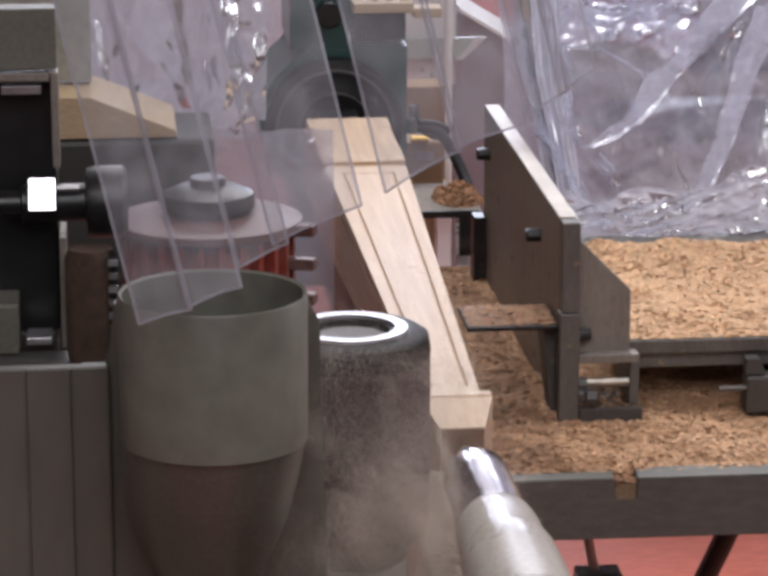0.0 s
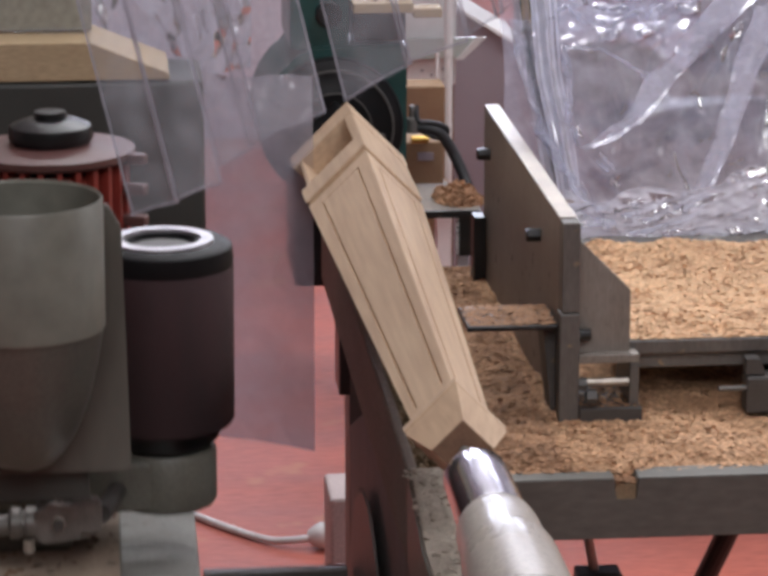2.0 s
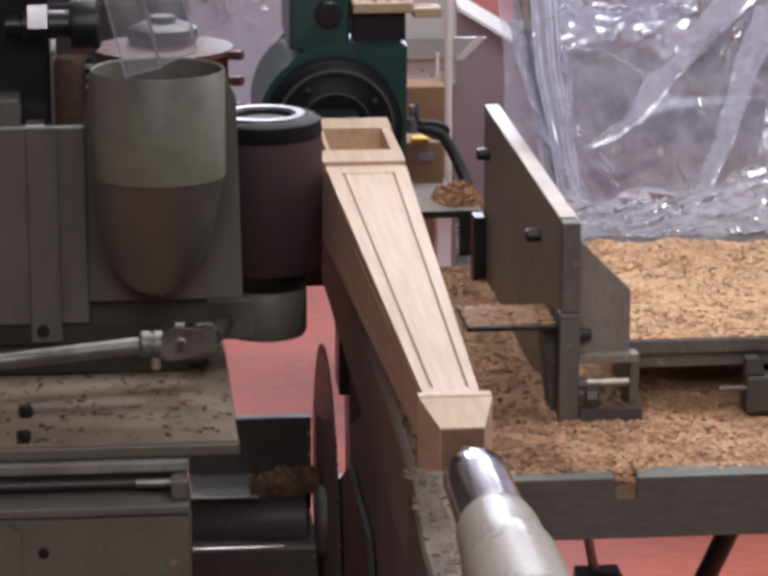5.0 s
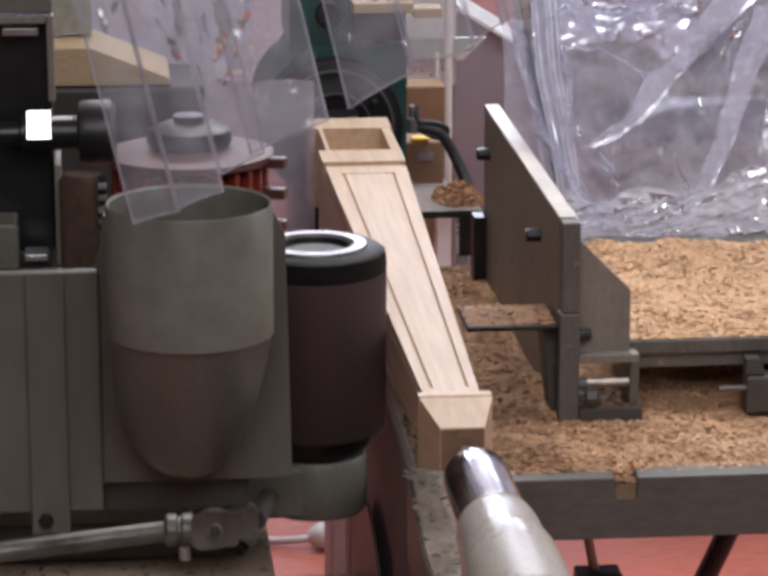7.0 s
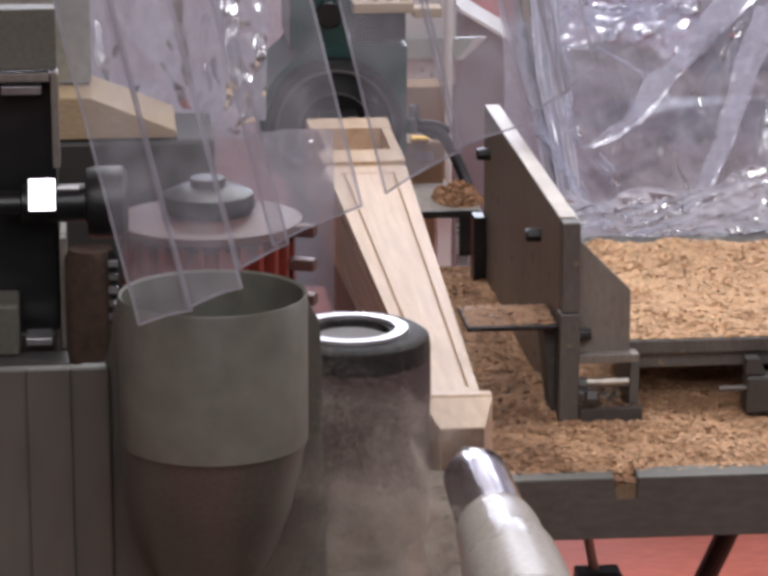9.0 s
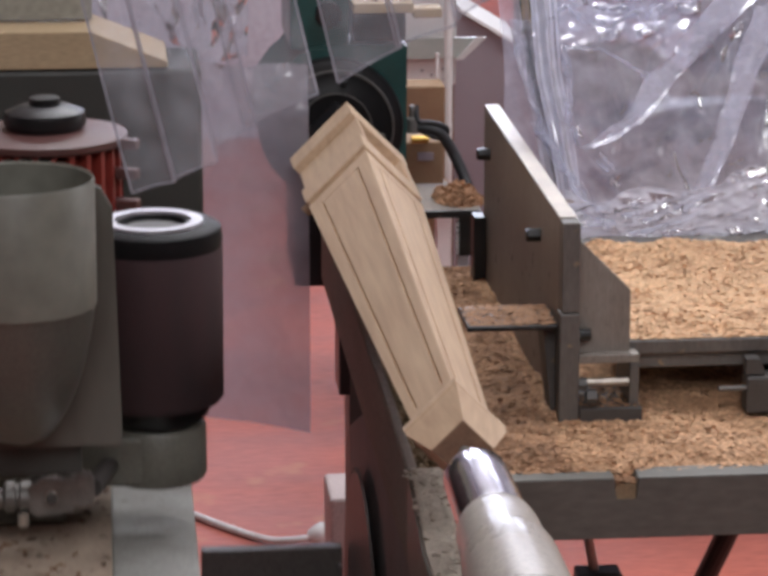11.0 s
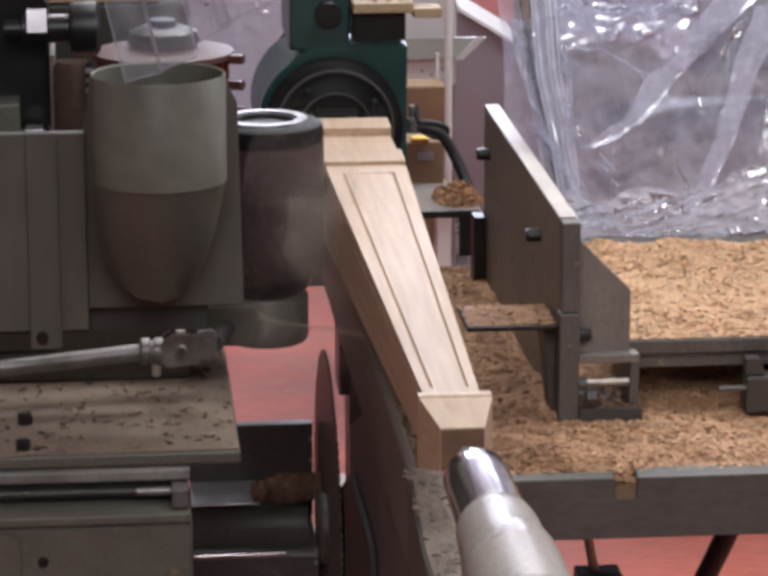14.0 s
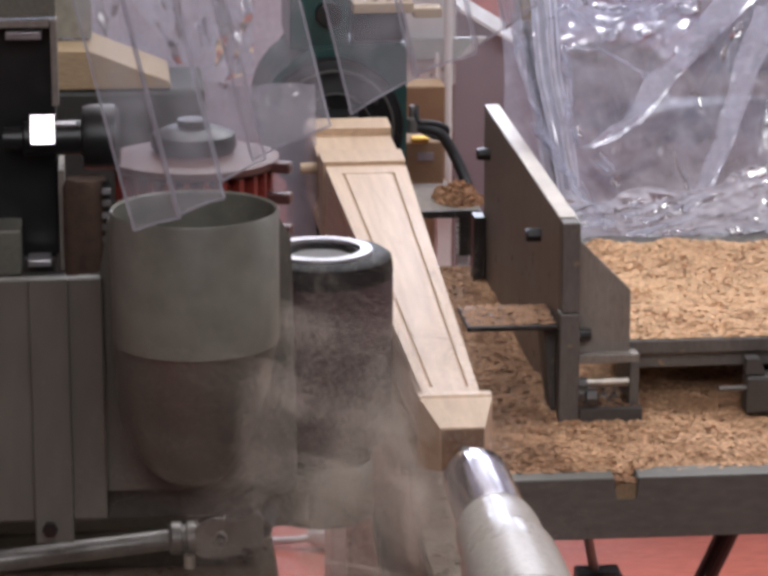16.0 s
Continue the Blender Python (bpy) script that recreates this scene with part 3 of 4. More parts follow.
def fence():
    f = tagged(base("steel_fence"), "upright steel fence plate with a bright machined top edge", "fence")
    plate = part("plate", box(0.5055, 0.5255, 3.186, 3.85, 0.853, 1.0885, 0.001), PLATE, f, "scratched brown-grey steel plate")
    part("top_edge", box(0.5055, 0.5255, 3.186, 3.85, 1.089, 1.0905, 0.0005), BRIGHT, f, "bright machined edge")
    part("upright", box(0.5035, 0.5265, 3.158, 3.185, 0.852, 0.983, 0.0015), STEEL, f)
    part("upright", box(0.5055, 0.5260, 3.160, 3.185, 0.984, 1.089, 0.0015), STEEL, f)
    part("gusset", extrude([(0.527, 0.925), (0.588, 0.925), (0.588, 1.004), (0.5275, 1.064)], 0.010, "y", 3.180, 0.001), PLATE, f)
    for y, z in ((3.33, 1.035), (3.79, 1.035)):
        part("bolt", lathe([(0.0, -0.018), (0.007, -0.018), (0.0085, -0.015), (0.0085, 0.002)], (0.5055, y, z), "x", 6), BLACK, plate)
    part("bolt", lathe([(0.0, 0.014), (0.006, 0.014), (0.007, 0.012), (0.007, 0.0)], (0.527, 3.172, 0.955), "x", 12), BLACK, f)
    part("clamp_top", box(0.5275, 0.597, 3.165, 3.26, 0.922, 0.932, 0.001), PLATE, f)
    part("clamp_post", box(0.5865, 0.597, 3.165, 3.26, 0.872, 0.9215, 0.001), STEEL, f)
    part("clamp_foot", box(0.5275, 0.600, 3.155, 3.26, 0.851, 0.871, 0.001), DARK, f)
    part("clamp_screw", rod((0.530, 3.168, 0.899), (0.585, 3.168, 0.899), 0.005), BRIGHT, f)
    part("nut", lathe([(0.0, -0.006), (0.009, -0.006), (0.009, 0.006), (0.0, 0.006)], (0.541, 3.16, 0.884), "x", 6), DARK, f)
    part("nut", lathe([(0.0, -0.005), (0.008, -0.005), (0.008, 0.005), (0.0, 0.005)], (0.531, 3.163, 0.899), "x", 6), DARK, f)
    tr = part("near_tray", box(0.398, 0.503, 3.165, 3.255, 0.963, 0.969, 0.0015), BLACK, f, "black bracket tray sprinkled with chips")
    part("web", extrude([(0.4885, 0.962), (0.5035, 0.962), (0.5035, 0.853), (0.500, 0.853)], 0.05, "y", 3.19), DARK, f)
    part("web", box(0.488, 0.5045, 3.815, 3.85, 0.853, 0.942, 0.001), BLACK, f)
    fl = flakes("tray_chips", 1300, lambda r: (0.399 + 0.100 * r.random() ** 0.8, r.uniform(3.168, 3.252), 0.970), 0.0055, 9, FLAKE_BROWN, flat=0.2)
    tagged(fl, "wood chips strewn on the bracket tray", "wood chips", kind="stuff")
    fc = flakes("clamp_dust", 420, lambda r: (r.uniform(0.53, 0.598), r.uniform(3.158, 3.25), 0.8725), 0.005, 12, FLAKE_BROWN, flat=0.3)
    tagged(fc, "brown chips lying on the clamp foot", "wood chips", kind="stuff")
    far = tagged(base("far_bracket"), "dark steel angle bracket carrying a heap of chips", "bracket")
    part("ledge", box(0.40, 0.512, 3.93, 4.10, 0.9215, 0.9265, 0.001), RAIL, far, "dusty brown ledge")
    part("lip", box(0.40, 0.512, 3.924, 3.9295, 0.916, 0.9265, 0.001), BLACK, far)
    stem = part("stem", box(0.482, 0.5015, 3.93, 3.96, 0.860, 0.921, 0.001), BLACK, far)
    for k in range(7):
        part("rack_tooth", box(0.4785, 0.4818, 3.932, 3.95, 0.863 + 0.008 * k, 0.867 + 0.008 * k), WHITE, stem)
    part("stay", rod((0.43, 4.02, 0.922), (0.466, 4.02, 0.902), 0.0035), DARK, far)
    part("foot_post", box(0.484, 0.500, 3.962, 3.985, 0.0, 0.9205, 0.001), WHITE, far, "pale foot post")
    hp = flakes("bracket_chips", 4200, lambda r: (lambda a, d: (0.488 + 0.036 * d * math.cos(a), 4.0 + 0.06 * d * math.sin(a), 0.927 + 0.022 * (1 - d) + 0.010 * noise.noise(Vector((2 * a, 5 * d, 1)))))(r.uniform(0, 6.28), math.sqrt(r.random())), 0.005, 10, FLAKE_BROWN, flat=0.8)
    tagged(hp, "small heap of golden chips on the bracket", "wood chips", kind="stuff")
    for o in (tr,):
        o["label"] = "black bracket tray"


# ---------------------------------------------------------------- behind the machine
def crease(x, z, path, wide):
    """How near each (x, z) lies to a fold line, 0 to 1."""
    best = np.full(x.shape, 9.0)
    for (a, b), (c, d) in zip(path, path[1:]):
        dx, dz = c - a, d - b
        f = np.clip(((x - a) * dx + (z - b) * dz) / (dx * dx + dz * dz), 0, 1)
        best = np.minimum(best, np.hypot(x - a - f * dx, z - b - f * dz))
    return np.exp(-(best / wide) ** 1.5)


FOLDS = (
    (((0.58, 1.5), (0.575, 1.20), (0.605, 1.02), (0.64, 0.94), (0.70, 0.90)), 0.016, 0.050),
    (((0.63, 1.5), (0.62, 1.16), (0.64, 1.03), (0.70, 0.95)), 0.012, 0.030),
    (((0.92, 1.5), (0.88, 1.20), (0.80, 1.08), (0.73, 1.02), (0.67, 1.00)), 0.022, 0.055),
    (((1.02, 1.4), (0.94, 1.19), (0.88, 1.02), (0.845, 0.91)), 0.022, 0.060),
    (((0.60, 0.985), (0.72, 0.925), (0.86, 0.905), (1.1, 0.93)), 0.020, 0.040),
    (((0.64, 1.20), (0.70, 1.185), (0.78, 1.20), (0.86, 1.23)), 0.018, 0.030),
    (((0.72, 0.99), (0.80, 0.975), (0.86, 0.96)), 0.007, 0.015),
    (((0.86, 0.90), (0.92, 0.95), (1.0, 0.965)), 0.012, 0.030),
)


# milky double folds in the hung sheet: (x, z) along the fold, and its width
PLEATS = (
    (((0.64, 1.038), (0.704, 1.066), (0.752, 1.115), (0.815, 1.166), (0.878, 1.216)), 0.060),
    (((0.757, 0.951), (0.793, 0.992), (0.825, 1.042), (0.868, 1.116), (0.921, 1.203)), 0.045),
    (((0.630, 1.039), (0.617, 1.068), (0.626, 1.113), (0.622, 1.16)), 0.014),
    (((0.587, 1.04), (0.573, 1.091), (0.563, 1.143), (0.561, 1.19)), 0.022),
    (((0.649, 0.961), (0.62, 0.989), (0.598, 1.023), (0.574, 1.069)), 0.020),
    (((0.602, 1.19), (0.635, 1.207), (0.659, 1.183), (0.693, 1.18)), 0.018),
    (((0.693, 1.18), (0.73, 1.2), (0.748, 1.176), (0.762, 1.206)), 0.018),
    (((0.622, 1.157), (0.676, 1.153), (0.72, 1.129), (0.738, 1.115)), 0.012),
)


def background():
    nx, nz = 300, 220
    gx, gz = np.meshgrid(0.545 + 0.85 * np.linspace(0, 1, nx + 1), 0.895 + 0.62 * np.linspace(0, 1, nz + 1), indexing="ij")
    push = np.zeros(gx.shape)
    for path, wide, high in FOLDS:
        push += 0.45 * high * crease(gx, gz, path, wide * 0.8)
    rng = random.Random(8)
    for k in range(210):
        zone = rng.random()
        if zone < 0.45:      # gathered top
            x, z, lean = rng.uniform(0.60, 0.98), rng.uniform(1.13, 1.35), rng.gauss(0.3, 0.7)
        elif zone < 0.8:     # crumpled lower part
            x, z, lean = rng.uniform(0.60, 1.15), rng.uniform(0.91, 1.01), rng.gauss(0.9, 0.8)
        else:
            x, z, lean = rng.uniform(0.60, 1.2), rng.uniform(0.95, 1.3), rng.gauss(1.2, 0.4)
        size = rng.uniform(0.015, 0.07)
        p = [(x, z)]
        for _ in range(2):
            lean += rng.gauss(0, 0.35)
            p.append((p[-1][0] + size * math.cos(lean), p[-1][1] + size * math.sin(lean)))
        push += rng.choice((-1, 1, 1)) * rng.uniform(0.0015, 0.0045) * crease(gx, gz, p, rng.uniform(0.0025, 0.008))
    def fold(u, v):
        x, z = 0.545 + 0.85 * u, 0.895 + 0.62 * v
        y = 3.72 + 0.36 * min(1, v * 1.6) + 0.05 * noise.noise(Vector((x * 4, z * 3, 0.7))) + 0.02 * noise.noise(Vector((x * 9, z * 6, 2.1)))
        y -= push[round(u * nx), round(v * nz)]
        y -= 0.0025 * noise.noise(Vector((x * 60 + z * 22, z * 9, 12)))
        rough = 0.15 + 0.6 * min(1, max(0, v - 0.42) * 2.2) + min(1, max(0, 0.30 - v) * 3.2)
        q = Vector((x * 20 + z * 9, z * 26 - x * 7, 4))
        y -= rough * 0.009 * (1 - abs(noise.noise(q)) * 2.4)
        return x + 0.01 * noise.noise(Vector((z * 9, 1, 0))), y, z
    d = tagged(base("plastic_drape"), "crumpled clear plastic sheet hung behind the bench", "plastic sheet")
    part("sheet", crumple(nx, nz, fold), DRAPE, d, "", True)
    part("hanging_rail", rod((0.50, 4.08, 1.52), (1.45, 4.08, 1.52), 0.008), STEEL, d)
    for x in (0.62, 1.36):
        part("cord", rod((x, 4.08, 1.52), (x, 4.08, 3.70), 0.003), CABLE, d)
    def gather(u, v):
        z = 0.93 + 0.55 * v
        x = 0.568 + 0.05 * u + 0.05 * max(0, 0.35 - v) + 0.012 * noise.noise(Vector((z * 7, 3, 0)))
        return x, 3.77 + 0.27 * min(1, v * 1.4) - 0.035 * math.sin(math.pi * u) - 0.014 * math.sin(u * 17 + z * 9) + 0.012 * noise.noise(Vector((x * 40, z * 9, 5))), z
    part("gathered_fold", crumple(40, 110, gather), GATHERED, d, "bunched vertical fold", True)
    def pleat(path, wide, seed):
        """A narrow double fold that runs across the sheet, wider at its upper end."""
        pts = [Vector(p) for p in path]
        def at(u, v):
            f = v * (len(pts) - 1)
            k = min(int(f), len(pts) - 2)
            p = pts[k].lerp(pts[k + 1], f - k)
            w = wide * (0.35 + 0.65 * v) * (1 + 0.25 * noise.noise(Vector((v * 5, seed, 0))))
            g = u * 2 * math.pi
            return p + Vector((w * 0.5 * math.cos(g) + 0.008 * noise.noise(Vector((v * 7, seed, 4))), 0.010 * math.sin(g) - 0.004 * math.sin(3 * g + 8 * v) + 0.004 * noise.noise(Vector((u * 6, v * 14, seed))), 0))
        part("pleat", crumple(28, 60, at), PLEAT, d, "milky folded pleat", True)
    for k, (path, wide) in enumerate(PLEATS):
        pleat([(x, 3.67 + 0.36 * min(1, (z - 0.895) / 0.62 * 1.6), z) for x, z in path], wide, 1.0 + 4 * k)
    def gathered_top(u, v):
        x, z = 0.575 + 0.235 * u + 0.05 * v, 1.095 + 0.06 * math.sin(3 * u) * (1 - v) + 0.27 * v
        q = Vector((x * 16 + z * 34, z * 40 - x * 20, 6))
        return x, 3.97 + 0.04 * v + 0.026 * (1 - 2.4 * abs(noise.noise(q))) + 0.010 * noise.noise(q * 2.6), z
    part("gathered_top", crumple(120, 90, gathered_top), GATHERED, d, "bunched upper folds", True)
    def hem(u, v):
        x, z = 0.60 + 0.70 * u, 0.912 + (0.085 + 0.05 * noise.noise(Vector((u * 7, 0, 7)))) * v
        q, p = Vector((x * 16 + z * 46, z * 24 - x * 9, 9)), Vector((x * 20 - z * 60, z * 30, 3))
        return x, 3.68 + 0.07 * v - 0.012 * (1 - 2.3 * abs(noise.noise(q))) - 0.009 * (1 - 2.3 * abs(noise.noise(p))) - 0.003 * noise.noise(q * 3.1), z
    part("crumpled_hem", crumple(220, 40, hem), HEM, d, "crumpled lower hem", True)
    c = tagged(base("white_cabinet"), "white steel cabinet with small rivets and an open flap", "cabinet")
    part("body", box(0.60, 0.727, 6.0, 6.4, 0.71, 1.25, 0.004), WHITE, c)
    part("flap", extrude([(0.60, 0.772), (0.735, 0.772), (0.782, 0.815), (0.60, 0.815)], 0.012, "y", 5.97), FLAP, c, "pale glassy flap")
    part("flap_edge", extrude([(0.722, 0.771), (0.737, 0.771), (0.786, 0.817), (0.765, 0.817)], 0.008, "y", 5.96), WHITE, c)
    for x, z in ((0.655, 0.742), (0.675, 0.732), (0.70, 0.745), (0.66, 0.722), (0.70, 0.722)):
        part("rivet", lathe([(0.0, -0.004), (0.003, -0.003), (0.004, 0.0)], (x, 6.0, z), "y", 8), RING, c)
    part("plinth", box(0.602, 0.725, 6.02, 6.4, 0, 0.709), CARDBOARD, c, "brown plinth")
    bx = tagged(base("cardboard_box"), "brown cardboard box standing behind the headstock", "box")
    part("carton", box(0.50, 0.634, 5.4, 5.48, 0.62, 0.822, 0.004), CARDBOARD, bx)
    st = tagged(base("box_stand"), "dark wooden stand under a cardboard box", "stand")
    part("top", box(0.48, 0.65, 5.36, 5.74, 0.597, 0.618, 0.003), CARDBOARD, st)
    for x in (0.485, 0.62):
        part("leg", box(x, x + 0.025, 5.4, 5.43, 0, 0.596), WHITE, st)
    for x, r, z in ((0.663, 0.0085, 1.6), (0.641, 0.004, 0.85)):
        pl = mesh("white_pole", rod((x, 5.6, 0), (x, 5.6, z), r), WHITE, smooth=True)
        tagged(pl, "upright white painted pole standing on the floor", "pole", "poles")
    mv = tagged(base("mauve_locker"), "mauve painted steel locker with a sloping top", "locker")
    part("body", extrude([(0.80, 0), (1.24, 0), (1.24, 0.475), (1.02, 0.60), (0.86, 0.70), (0.80, 0.70)], 0.4, "y", 7.0, 0.004), MAUVE, mv)
    part("top_trim", extrude([(0.855, 0.702), (1.025, 0.598), (1.025, 0.606), (0.855, 0.712)], 0.41, "y", 6.99), WHITE, mv)
    rb = tagged(base("valve_box"), "brown valve box with a brass fitting on the bed end", "valve box")
    part("body", box(0.444, 0.503, 4.3, 4.38, 0.876, 0.946, 0.003), CARDBOARD, rb)
    part("label", box(0.463, 0.487, 4.297, 4.3, 0.918, 0.930), MAUVE, rb, "faded label")
    part("fitting", rod((0.452, 4.29, 0.952), (0.478, 4.29, 0.952), 0.006), BRASS, rb, "brass fitting")
    part("bracket", box(0.43, 0.51, 4.302, 4.38, 0.86, 0.875), STEEL, rb)
    part("bracket_foot", box(0.43, 0.46, 4.305, 4.38, 0.0, 0.859), STEEL, rb)
    ho = tagged(base("air_hose"), "black rubber air hose looped beside the chuck", "hose")
    tube([(0.446, 4.16, 1.03), (0.443, 4.15, 1.005), (0.466, 4.15, 1.008), (0.494, 4.15, 0.998), (0.486, 4.15, 0.981), (0.459, 4.15, 0.988), (0.445, 4.16, 1.0)], 0.004, CABLE, "loop", ho)
    tube([(0.440, 4.16, 0.998), (0.475, 4.15, 0.999), (0.490, 4.15, 0.978), (0.505, 4.15, 0.950), (0.518, 4.12, 0.915), (0.522, 4.08, 0.892)], 0.0085, CABLE, "hose", ho)
    part("valve", lathe([(0.0, 0.99), (0.011, 0.99), (0.011, 1.01), (0.006, 1.014), (0.006, 1.03), (0.0, 1.03)], (0.441, 4.16, 0.0), "z", 16), STEEL, ho, smooth=True)
    mc = tagged(base("grey_machine"), "grey green machine with a dark rail behind the plastic", "machine")
    part("body", box(1.00, 1.9, 5.5, 6.0, 0.0, 0.69, 0.01), MACHINE, mc)
    part("rail", extrude([(0.895, 0.740), (0.935, 0.722), (1.01, 0.714), (1.19, 0.733), (1.9, 0.80), (1.9, 0.832), (1.19, 0.759), (1.01, 0.737)], 0.06, "y", 5.44), BLACK, mc, "dark rail")
    part("side_case", box(0.86, 1.098, 5.6, 6.1, 0.744, 1.3, 0.006), MACHINE, mc, "grey side case")
    part("deck", box(1.099, 1.9, 5.55, 6.0, 0.762, 0.797, 0.004), PLATE, mc, "dull steel deck")
    part("motor_block", box(1.12, 1.165, 5.58, 5.62, 0.83, 0.866, 0.006), BLACK, mc)
    part("head", box(1.10, 1.9, 5.63, 6.1, 0.798, 1.3, 0.01), MACHINE_DARK, mc, "dark machine head")
    cb = tagged(base("floor_cable"), "white plug cable lying on the red floor", "cable")
    tube([(0.05, 5.45, 0.008), (0.18, 5.27, 0.008), (0.27, 5.165, 0.008), (0.31, 5.14, 0.014), (0.36, 5.13, 0.022)], 0.007, WHITE_CABLE, "cable", cb)
    part("plug", lathe([(0.0, 0.349), (0.010, 0.349), (0.018, 0.358), (0.025, 0.37), (0.026, 0.40), (0.022, 0.425), (0.0, 0.426)], (0, 5.13, 0.026), "x", 20), WHITE_CABLE, cb, smooth=True)
    bk = mesh("floor_block", box(0.349, 0.430, 4.58, 4.72, 0.0, 0.285, 0.006), PALE_BLOCK)
    tagged(bk, "pale pinkish concrete block standing on the red floor", "block")


room()
POST = wooden_post()
headstock()
CHUCK = chuck()
tailstock()
lathe_bed()
bench()
fence()
background()


# ---------------------------------------------------------------- the travelling carriage
def plastic_strip(x0, z0, x1, z1, y, parent):
    """One hanging strip: a thin curved sheet with thicker cut edges; it leans to one side."""
    lean, length = math.radians(13.2), 0.42
    up = Vector((-math.sin(lean), 0, math.cos(lean)))
    a, b = Vector((x0, y, z0)), Vector((x1, y, z1))
    wide = (b - a).length
    def at(u, v):
        p = a.lerp(b, u) + up * (length * v)
        p.y += 0.006 * math.sin(math.pi * u) + 0.05 * v * v + 0.004 * noise.noise(Vector((x0 * 40 + u * 2, v * 7, 3)))
        return p
    st = part("plastic_strip", crumple(6, 24, at), STRIP, parent, "", True)
    for u in (0, 1):
        part("cut_edge", crumple(1, 24, lambda c, v: at(u, v) + Vector(((c - 0.5) * 0.0024, -0.0008, 0))), STRIP_EDGE, st)
    part("cut_edge", crumple(6, 1, lambda c, v: at(c, 0) + Vector((0, -0.0008, (v - 0.3) * 0.0024))), STRIP_EDGE, st)


def carriage():
    c = tagged(base("carriage"), "grey-green copying carriage with a saw unit and plastic strip curtain", "carriage")
    cab = part("cabinet", box(-0.45, 0.083, 3.38, 4.0, 0.0, 0.748, 0.006), CASTING, c)
    part("hole", lathe([(0.0, -0.002), (0.005, -0.002), (0.0065, 0.001)], (-0.088, 3.379, 0.704), "y", 20), BLACK, cab)
    part("cover", extrude([(-0.45, 0.10), (-0.113, 0.10), (-0.113, 0.735), (-0.135, 0.744), (-0.45, 0.744)], 0.006, "y", 3.373, 0.001), CASTING, cab)
    part("ledge", box(-0.45, 0.081, 3.372, 3.9, 0.749, 0.760, 0.002), CASTING, c, "dusty ledge")
    part("slide_rail", box(-0.45, 0.074, 3.43, 3.9, 0.761, 0.786, 0.002), DARK, c)
    part("slide_rod", rod((-0.45, 3.418, 0.774), (0.06, 3.418, 0.774), 0.004), DARK, c)
    part("slide_pin", rod((0.02, 3.412, 0.775), (0.062, 3.412, 0.775), 0.005), JOINT, c)
    part("end_stop", box(0.060, 0.079, 3.385, 3.42, 0.762, 0.785, 0.002), STEEL, c)
    part("deck", box(-0.45, 0.082, 3.412, 4.1, 0.787, 0.801, 0.003), DECK, c, "dusty grey deck")
    teeth = []
    for i in range(120):
        for f, r in ((0, 0.246), (0.5, 0.252)):
            g = 2 * math.pi * (i + f) / 120
            teeth.append((4.1 + r * math.cos(g), 0.481 + r * math.sin(g)))
    saw = part("saw_blade", extrude(teeth, 0.003, "x", 0.2905), BLADE, c, "large thin circular saw blade, dull steel")
    part("flange", lathe([(0.0, -0.012), (0.045, -0.012), (0.05, -0.008), (0.05, 0.0)], (0.2905, 4.1, 0.481), "x", 32), STEEL, saw, smooth=True)
    part("saw_guard", extrude([(3.46, 0.20), (3.96, 0.20), (3.93, 0.60), (3.80, 0.655), (3.775, 0.668), (3.50, 0.668), (3.46, 0.63)], 0.007, "x", 0.2965, 0.001), HOUSING, c, "dark guard plate beside the saw")
    bx = part("saw_box", box(0.103, 0.284, 4.28, 4.30, 0.455, 0.580, 0.002), SAW_GREY, c)
    for z in (0.555, 0.523):
        part("rivet", lathe([(0.0, -0.003), (0.003, -0.002), (0.004, 0.0)], (0.2805, 4.279, z), "y", 10), RING, bx)
    # bright ledge modelled along a highlight of the saw unit
    part("highlight_ledge", box(0.103, 0.20, 4.175, 4.279, 0.492, 0.4955, 0.001), RING, c, "thin bright ledge standing in for a highlight")
    part("saw_motor", lathe([(0.0, 0.10), (0.046, 0.10), (0.050, 0.106), (0.050, 0.27), (0.0, 0.276)], (0, 4.225, 0.441), "x", 36), SAW_GREY, c, smooth=True)
    low = part("lower_cover", box(0.10, 0.284, 4.14, 4.4, 0.0, 0.428, 0.004), SAW_GREY, c)
    part("back_web", box(0.10, 0.285, 4.302, 4.33, 0.43, 0.46, 0.002), DARK, c)
    # chrome strip in place of the lower highlight
    part("highlight_strip", box(0.103, 0.235, 4.134, 4.139, 0.4290, 0.4335, 0.001), CHROME, c, "thin bright strip standing in for a highlight")
    part("rivet", lathe([(0.0, -0.003), (0.003, -0.002), (0.004, 0.0)], (0.279, 4.139, 0.415), "y", 10), RING, low)
    part("sawdust_roll", crumple(40, 28, lambda u, v: (0.193 + 0.096 * u, 4.19 + (0.015 + 0.010 * noise.noise(Vector((u * 5, v * 4, 2)))) * (0.35 + 0.65 * min(1, u * 2.5)) * math.cos(6.2832 * v), 0.508 + 0.006 * u + (0.014 + 0.007 * noise.noise(Vector((u * 6, v * 5, 8)))) * (0.35 + 0.65 * min(1, u * 2.5)) * math.sin(6.2832 * v))), ROLL, c, "fuzzy brown roll of packed sawdust", True)
    hp = flakes("sawdust", 1500, lambda q: (lambda u, a: (0.190 + 0.099 * u, 4.19 + 0.019 * math.cos(a), 0.508 + 0.006 * u + 0.018 * math.sin(a) * (0.4 + 0.6 * min(1, 2.5 * u))))(q.random(), q.uniform(0, 6.28)), 0.007, 41, ROLL, c, 1.2)
